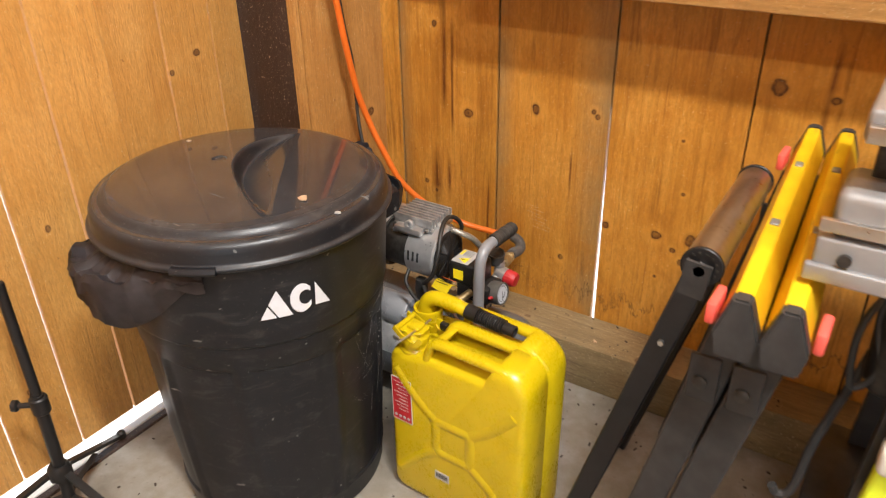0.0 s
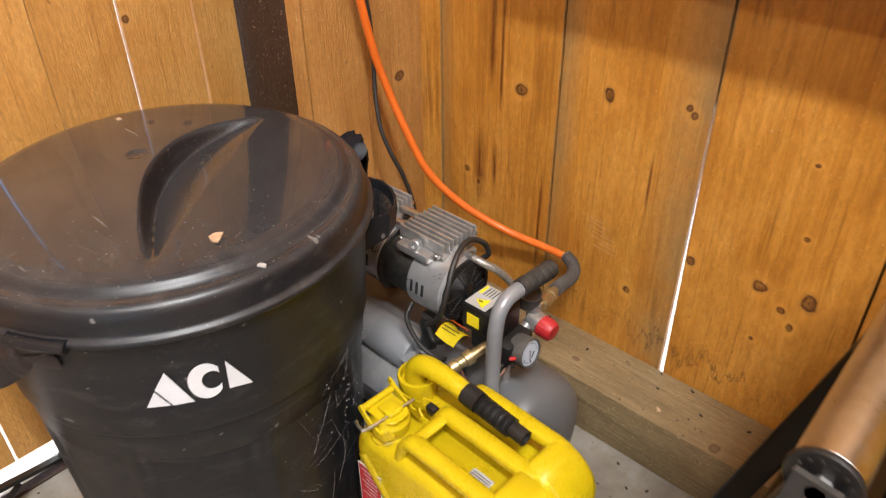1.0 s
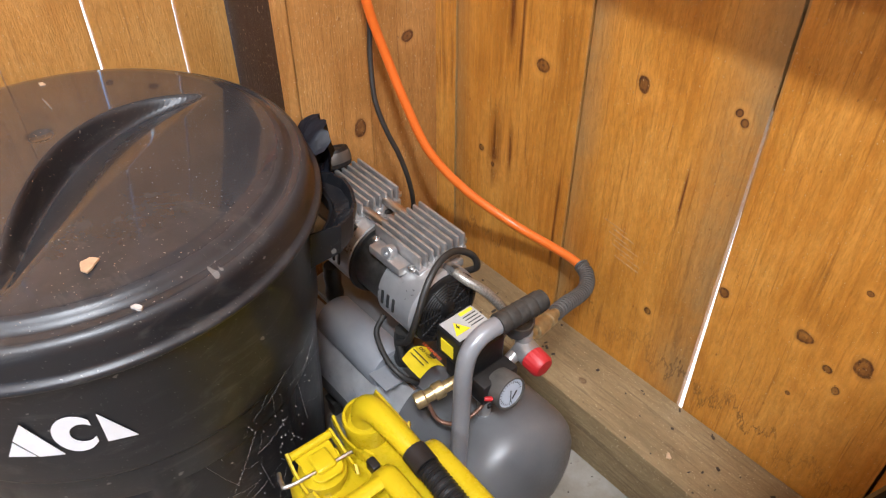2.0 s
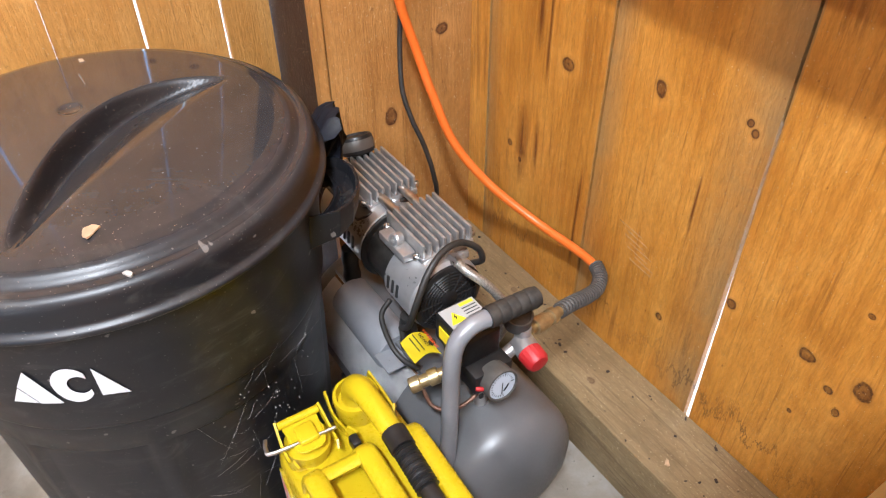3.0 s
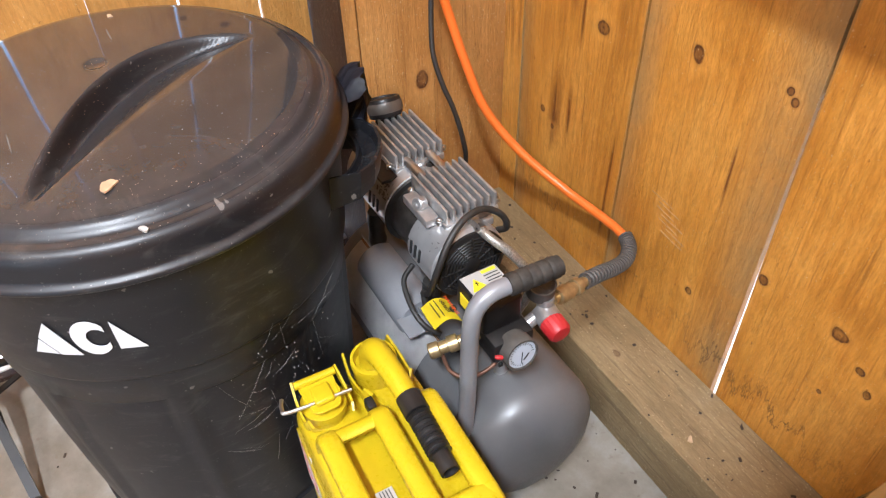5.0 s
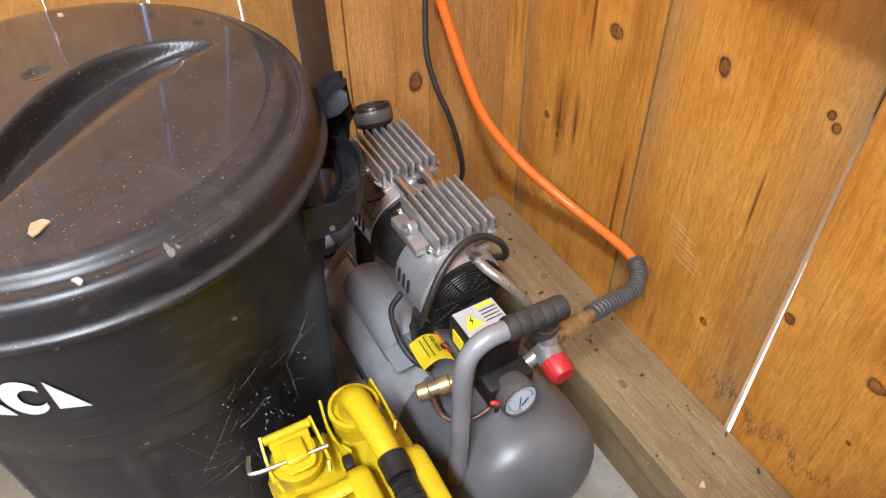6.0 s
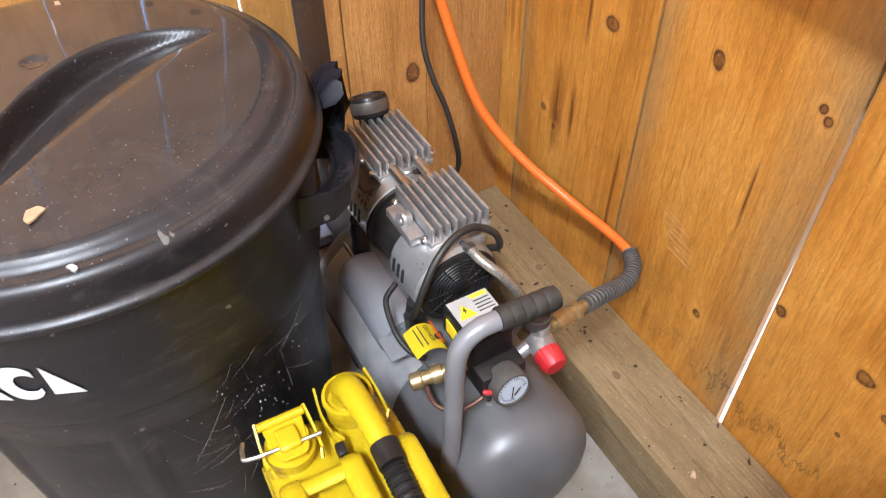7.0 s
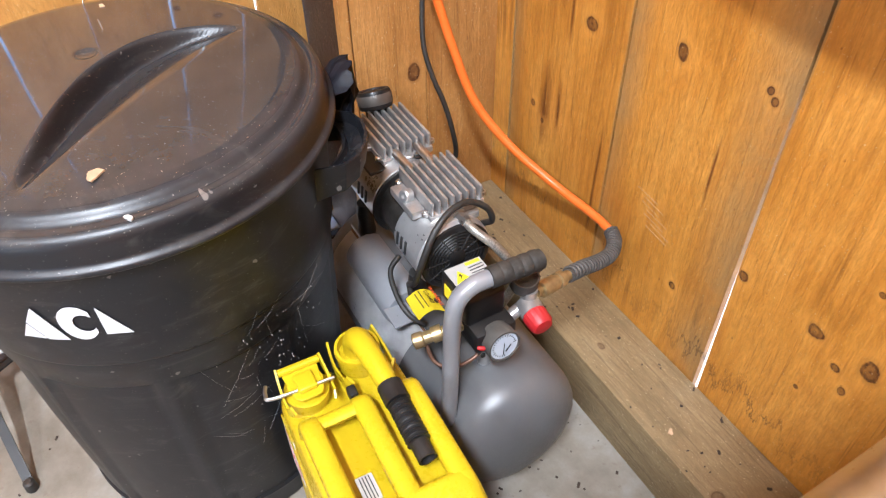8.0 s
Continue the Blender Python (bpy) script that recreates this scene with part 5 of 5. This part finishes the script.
# ---- folded sawhorses ----
def sawhorse(m):
    S = tagged(empty("sawhorse", m), "folded yellow steel sawhorse with dark grey legs", "sawhorse", "folded sawhorses")
    half = [(-0.010, 0.0), (0.010, 0.0), (0.0265, -0.050), (0.020, -0.084), (-0.020, -0.084), (-0.0265, -0.050)]
    stand_up = Matrix(((1, 0, 0, 0), (0, 0, 1, 0), (0, 1, 0, 0), (0, 0, 0, 1)))
    bm = bmesh.new()
    prism(bm, half, 0.022, 0.678, stand_up)
    bmesh.ops.bevel(bm, geom=list(bm.edges), offset=0.002, segments=2, affect="EDGES")
    top = part("beam", bm, saw_yellow, S, "yellow folded steel beam with worn edges")
    for y0, y1 in ((0.0, 0.024), (0.676, 0.70)):
        bm = bmesh.new()
        prism(bm, [(x * 1.06, z * 1.04 + 0.0015) for x, z in half], y0, y1, stand_up)
        bmesh.ops.bevel(bm, geom=list(bm.edges), offset=0.003, segments=2, affect="EDGES")
        part("end_cap", bm, dark_steel, S, "dark grey plastic end cap")
    for y in (0.235, 0.475):
        bm = bmesh.new()
        box(bm, (0, y, 0.0012), (0.013, 0.020, 0.003), bevel=0.001, seg=1)
        part("grip_pad", bm, brushed, top)
    for y in (0.07, 0.60):
        bm = bmesh.new()
        sweep(bm, [(-0.008, y, -0.07), (-0.155, y + 0.03, -0.795)], [(0.025, 0.015), (0.025, -0.015), (-0.025, -0.015), (-0.025, 0.015)], up=(0, 1, 0))
        bmesh.ops.bevel(bm, geom=list(bm.edges), offset=0.003, segments=1, affect="EDGES")
        leg = part("leg", bm, dark_steel, S, "dark grey folded steel leg")
        bm = bmesh.new()
        box(bm, (-0.033, y - 0.012, -0.165), (0.042, 0.010, 0.075), pose(0, 0, 0, 0, 0, 0), bevel=0.004)
        bracket = part("leg_bracket", bm, dark_steel, leg)
        bm = bmesh.new()
        lathe(bm, [(0.010, 0), (0.010, 0.004), (0.006, 0.006)], (-0.036, y - 0.017, -0.170), (0, -1, 0), 14)
        part("pivot_bolt", bm, stator, leg)
    # dark sheet added between the legs, in place of the shaded clutter there
    bm = bmesh.new()
    sweep(bm, [(-0.028, 0.10, -0.17), (-0.118, 0.12, -0.60)], [(0.004, 0), (0.004, 0.50), (-0.004, 0.50), (-0.004, 0)], up=(0, 1, 0))
    part("shelf", bm, dark_steel, S, "dark sheet added between the legs for the shade there")
    return S


HORSE = sawhorse(pose(-0.114, 0.800, 0.800, 0, 0, 3.0))
copy_thing(HORSE, pose(-0.058, 0.797, 0.803, 0, 0, 3.0))

for n, (x, y, z) in enumerate(((-0.151, 0.850, 0.757), (-0.024, 0.850, 0.757), (-0.176, 1.36, 0.775))):
    bm = bmesh.new()
    box(bm, (x, y, z), (0.013, 0.055, 0.030), bevel=0.004)
    ob = part("rubber_stop", bm, salmon, HORSE, "red rubber edge stop")
    ob.matrix_parent_inverse = HORSE.matrix_basis.inverted()


# ---- roller stand ----
def roller_stand():
    R = tagged(anchor("roller_stand", -0.28, 1.12), "black work stand with a polished steel roller", "roller stand")
    a, b = Vector((-0.198, 0.962, 0.744)), Vector((-0.206, 1.300, 0.744))
    bm = bmesh.new()
    rod(bm, a, b, 0.0285, seg=40, edge=0.002)
    roll = part("roller", bm, chrome, R, "polished steel roller tube")
    for p, q in ((a, a - Vector((0, 0.007, 0))), (b, b + Vector((0, 0.007, 0)))):
        bm = bmesh.new()
        rod(bm, p, q, 0.031, seg=36, edge=0.0015)
        cap = part("roller_cap", bm, black_plastic, roll, "black plastic end disc")
        d = (q - p).normalized()
        for k in range(14):
            w = 2 * math.pi * k / 14
            bm = bmesh.new()
            c = q + Vector((math.cos(w), 0, math.sin(w))) * 0.022
            rod(bm, c - d * 0.001, c + d * 0.0008, 0.0022, seg=6)
            part("cap_hole", bm, stator, cap)
        bm = bmesh.new()
        rod(bm, q, q + d * 0.014, 0.009, seg=6)
        part("axle_nut", bm, cast_alu, cap, "bright axle nut")
    for y in (0.944, 1.318):
        bm = bmesh.new()
        sweep(bm, [(-0.199, y, 0.756), (-0.205, y, 0.700)], [(0.019, 0.003), (0.019, -0.003), (-0.019, -0.003), (-0.019, 0.003)], up=(0, 1, 0))
        part("bracket", bm, dark_steel, R)
        bm = bmesh.new()
        sweep(bm, [(-0.203, y + 0.008, 0.725), (-0.395, y + 0.012, 0.004)], [(0.019, 0.011), (0.019, -0.011), (-0.019, -0.011), (-0.019, 0.011)], up=(0, 1, 0))
        bmesh.ops.bevel(bm, geom=list(bm.edges), offset=0.003, segments=1, affect="EDGES")
        leg = part("leg", bm, black_plastic, R, "flat black steel leg")
        for f in (0.16, 0.78):
            bm = bmesh.new()
            c = Vector((-0.203, y - 0.004, 0.725)).lerp(Vector((-0.395, y, 0.004)), f)
            rod(bm, c, c - Vector((0, 0.006, 0)), 0.005, seg=6)
            part("bolt", bm, chrome, leg)
    bm = bmesh.new()
    rod(bm, (-0.24, 0.95, 0.58), (-0.24, 1.33, 0.58), 0.009, seg=12)
    part("crossbar", bm, black_plastic, R)
    return R


roller_stand()


# ---- bench saw beside the sawhorses ----
def bench_saw():
    B = tagged(anchor("bench_saw", 0.30, 0.95), "grey aluminium bench saw on a dark stand", "bench saw")
    x0, x1 = -0.060, 0.62

    def bar(name, z0, z1, y0, y1, mat, label="", a=x0, bev=0.005, parent=B):
        bm = bmesh.new()
        box(bm, ((a + x1) / 2, (y0 + y1) / 2, (z0 + z1) / 2), (x1 - a, y1 - y0, z1 - z0), pose(0, 0, 0), bevel=bev, seg=3)
        return part(name, bm, mat, parent, label)
    low = bar("front_rail", 0.818, 0.868, 0.880, 0.940, brushed, "grey extruded rail")
    bar("rail_lip", 0.812, 0.834, 0.872, 0.884, brushed, a=x0 - 0.006, bev=0.003, parent=low)
    bar("scale_strip", 0.876, 0.892, 0.878, 0.886, chrome, "bright measuring strip", bev=0.001, parent=low)
    bar("rail_top", 0.866, 0.925, 0.886, 0.985, brushed, a=x0 + 0.010, bev=0.012)
    bar("table", 0.980, 1.020, 0.90, 1.30, brushed, "grey cast table", a=x0 + 0.018, bev=0.008)
    bar("inner_housing", 0.915, 0.985, 0.95, 1.25, stator, "dark housing", a=x0 + 0.035)
    bar("rear_rail", 0.985, 1.005, 0.885, 0.899, chrome, "bright table edge", a=x0 + 0.022, bev=0.002)
    bm = bmesh.new()
    rod(bm, (x0 + 0.035, 0.8795, 0.845), (x0 + 0.035, 0.874, 0.845), 0.008, seg=12)
    part("rail_bolt", bm, stator, low)
    bm = bmesh.new()
    box(bm, (0.30, 1.10, 0.76), (0.54, 0.30, 0.30), bevel=0.03, seg=3)
    part("motor_housing", bm, stator, B, "dark motor housing under the table")
    bm = bmesh.new()
    tube(bm, [(0.04, 0.96, 0.80), (0.012, 0.95, 0.72), (0.02, 0.95, 0.63), (0.045, 0.96, 0.66), (0.03, 0.97, 0.74), (0.06, 0.98, 0.80)], 0.005, 8)
    part("power_lead", bm, black_rubber, B, "looped black power lead")
    bm = bmesh.new()
    tube(bm, [(0.035, 1.0, 0.66), (0.0, 0.98, 0.50), (-0.012, 0.97, 0.40), (-0.03, 0.965, 0.385), (-0.04, 0.962, 0.40)], 0.007, 8)
    part("hook", bm, dark_steel, B, "bent steel hook")
    bm = bmesh.new()
    box(bm, (0.30, 1.10, 0.30), (0.60, 0.34, 0.04), bevel=0.006)
    part("stand_shelf", bm, dark_steel, B, "dark lower shelf of the stand")
    for x in (0.10, 0.52):
        for y in (0.93, 1.24):
            bm = bmesh.new()
            sweep(bm, [(x, y, 0.92), (x + (-0.05 if x < 0.3 else 0.05), y, 0.0)], [(0.018, 0.015), (0.018, -0.015), (-0.018, -0.015), (-0.018, 0.015)], up=(0, 1, 0))
            part("stand_leg", bm, dark_steel, B, "dark steel stand leg")
    return B


bench_saw()


def safety_vest():
    """Folded vest hung over the stand leg."""
    V = tagged(anchor("safety_vest", 0.118, 0.86, 0.44), "hi-vis yellow vest with a reflective band", "vest")
    bm = bmesh.new()
    box(bm, (0.118, 0.880, 0.600), (0.085, 0.030, 0.240), pose(0, 0, 0), bevel=0.010, seg=3)
    for v in bm.verts:
        v.co.y += 0.006 * math.sin(v.co.z * 40) + 0.004 * math.sin(v.co.x * 90)
        v.co.x += 0.010 * (v.co.z - 0.600) / 0.12
    cloth = part("cloth", bm, hivis, V)
    bm = bmesh.new()
    box(bm, (0.117, 0.880, 0.590), (0.090, 0.038, 0.045), bevel=0.010, seg=3)
    part("reflective_band", bm, hivis_silver, cloth, "silver reflective band")
    return V


safety_vest()


# ---- tripod by the boards ----
def tripod():
    T = tagged(anchor("tripod_stand", -1.32, 0.50), "thin black metal tripod stand on the concrete", "tripod")
    bm = bmesh.new()
    rod(bm, (-1.32, 0.50, 0.05), (-1.315, 0.505, 0.33), 0.0125, seg=16)
    pole = part("lower_tube", bm, black_plastic, T)
    bm = bmesh.new()
    rod(bm, (-1.315, 0.505, 0.30), (-1.325, 0.512, 0.585), 0.0100, seg=16, edge=0.002)
    part("upper_tube", bm, black_plastic, T)
    bm = bmesh.new()
    rod(bm, (-1.3155, 0.505, 0.285), (-1.315, 0.5055, 0.325), 0.0175, seg=18, edge=0.003)
    col = part("collar", bm, black_plastic, T)
    bm = bmesh.new()
    rod(bm, (-1.315, 0.505, 0.305), (-1.350, 0.478, 0.305), 0.006, seg=10)
    lathe(bm, [(0.008, 0), (0.012, 0.003), (0.012, 0.012), (0.008, 0.014)], (-1.348, 0.480, 0.305), (-0.8, -0.6, 0), 12)
    part("knob", bm, black_plastic, col)
    bm = bmesh.new()
    lathe(bm, [(0.014, 0), (0.024, 0.006), (0.024, 0.030), (0.018, 0.040)], (-1.32, 0.50, 0.105), (0, 0, 1), 18)
    part("hub", bm, black_plastic, T)
    for fx, fy in ((-1.430, 0.700), (-1.075, 0.534), (-1.425, 0.275)):
        d = Vector((fx + 1.32, fy - 0.50, 0))
        n = Vector((-d.y, d.x, 0)).normalized()
        bm = bmesh.new()
        sweep(bm, [Vector((-1.32, 0.50, 0.125)) + d * 0.08, Vector((fx, fy, 0.012))], [(0.008, 0.004), (0.008, -0.004), (-0.008, -0.004), (-0.008, 0.004)], up=(0, 0, 1))
        leg = part("leg", bm, black_plastic, T)
        bm = bmesh.new()
        lathe(bm, [(0.010, 0), (0.011, 0.004), (0.010, 0.022), (0.006, 0.026)], (fx, fy, 0.0), (0, 0, 1), 12)
        part("rubber_foot", bm, black_rubber, leg)
        bm = bmesh.new()
        sweep(bm, [Vector((-1.32, 0.50, 0.055)), Vector((-1.32, 0.50, 0.055)).lerp(Vector((fx, fy, 0.06)), 0.52)], [(0.006, 0.002), (0.006, -0.002), (-0.006, -0.002), (-0.006, 0.002)], up=(0, 0, 1))
        part("brace", bm, black_plastic, leg)
    return T


tripod()


# ---- small litter ----
def flake(name, x, y, z, size, mat, label, category, seed, thick=0.15):
    rng = random.Random(seed)
    bm = bmesh.new()
    out = []
    for k in range(9):
        a = 2 * math.pi * k / 9
        r = size * (0.55 + 0.6 * rng.random())
        out.append((r * math.cos(a) * 1.3, r * math.sin(a) * 0.8))
    prism(bm, out, 0, size * thick, Matrix.Translation((x, y, z)) @ pose(0, 0, 0, rng.uniform(-6, 6), rng.uniform(-6, 6), rng.uniform(0, 360)))
    return tagged(part(name, bm, mat, smooth=0), label, category)


flake("dry_leaf", -0.855, 0.841, 0.7378, 0.0125, leaf_mat, "pale brown leaf scrap on the dusty lid", "leaf", 3)
flake("plaster_crumb", -0.790, 0.856, 0.7190, 0.0042, paper_white, "small white crumb on the lid rim", "crumb", 5, 0.6)
flake("wood_chip", -1.255, 0.927, 0.7372, 0.005, leaf_mat, "small wood chip on the lid", "chip", 8, 0.4)
flake("wood_chip", -0.545, 1.515, 0.1325, 0.006, leaf_mat, "small wood chip on the timber sill", "chip", 9, 0.5)

rng = random.Random(11)


def scatter(name, label, spots, mat, lo, hi):
    """Loose bits too small to count."""
    bm = bmesh.new()
    for x, y, z in spots:
        s = rng.uniform(lo, hi)
        k = rng.uniform(1.0, 2.4)
        box(bm, (0, 0, s * 0.3), (s * k, s, s * 0.6), Matrix.Translation((x, y, z)) @ pose(0, 0, 0, rng.uniform(-20, 20), rng.uniform(-20, 20), rng.uniform(0, 360)), bevel=s * 0.15, seg=1)
    tagged(part(name, bm, mat, smooth=0), label, "debris", kind="stuff")


scatter("floor_debris", "dark crumbs and dead insects on the concrete", [(rng.uniform(-0.72, 0.0), rng.uniform(1.15, 1.47), 0.0) for _ in range(90)] + [(rng.uniform(-1.4, -0.2), rng.uniform(0.2, 1.1), 0.0) for _ in range(90)], debris_mat, 0.0015, 0.005)
scatter("sill_debris", "dark crumbs and dead insects on the timber sill", [(-1.26 + 1.2 * rng.random() ** 1.2, rng.uniform(1.485, 1.615), 0.1325) for _ in range(75)], debris_mat, 0.0012, 0.005)
scatter("tank_dust", "dark crumbs lying beside the tank", [(rng.uniform(-1.2, -0.85), rng.uniform(1.09, 1.16), 0.0) for _ in range(30)], debris_mat, 0.002, 0.005)


def on_lid(n):
    out = []
    while len(out) < n:
        a, r = rng.uniform(0, 2 * math.pi), 0.27 * math.sqrt(rng.random())
        z = float(np.interp(r, LID_R, LID_Z)) - 0.0003
        out.append((LID.x + r * math.cos(a), LID.y + r * math.sin(a), z))
    return out


scatter("lid_grit", "pale grit and sawdust on the black lid", on_lid(750), leaf_mat, 0.0003, 0.0006)


# pale scrape marks on the planks
bm = bmesh.new()
for k in range(7):
    x, z = -0.800 + 0.012 * (k % 2) + 0.006 * k, 0.420 - 0.0105 * k
    box(bm, (0, 0, 0), (0.052 - 0.004 * (k % 3), 0.0006, 0.0005), Matrix.Translation((x, WALL_Y - 0.0002, z)) @ pose(0, 0, 0, 0, 6 + (k % 3), 0))
tagged(part("wall_scrapes", bm, leaf_mat, smooth=0), "pale thin scrape marks across an orange plank", "scratches", kind="stuff")


# cobweb threads between the bin, the can and the tank
rng = random.Random(4)
bm = bmesh.new()
for k in range(26):
    a = radians(rng.uniform(2, 34))
    z = rng.uniform(0.26, 0.50)
    p = BIN + Vector((math.cos(a), math.sin(a), 0)) * (bin_radius(z) + 0.004) + Vector((0, 0, z))
    a2, z2 = a + rng.uniform(-0.25, 0.25), z + rng.uniform(-0.08, 0.08)
    q = BIN + Vector((math.cos(a2), math.sin(a2), 0)) * (bin_radius(z2) + rng.uniform(0.006, 0.03)) + Vector((0, 0, z2))
    mid = (p + q) / 2 - Vector((0, 0, 0.004))
    sweep(bm, [p, mid, q], ring_section(0.00008, 3))
tagged(part("cobweb", bm, paper_white, smooth=0), "fine pale cobweb threads on the bin side", "cobweb", kind="stuff")

# pale flecks caught in the threads
bm = bmesh.new()
for k in range(45):
    a, z = radians(rng.gauss(17, 9)), rng.gauss(0.40, 0.055)
    d = rng.uniform(0.0004, 0.0011)
    p = BIN + Vector((math.cos(a), math.sin(a), 0)) * (bin_radius(z) + 0.0012) + Vector((0, 0, z))
    box(bm, p, (d, d * rng.uniform(0.6, 1.4), d * rng.uniform(0.8, 2.0)))
tagged(part("cobweb_flecks", bm, paper_white, smooth=0), "pale flecks caught in cobweb on the bin side", "dust", kind="stuff")
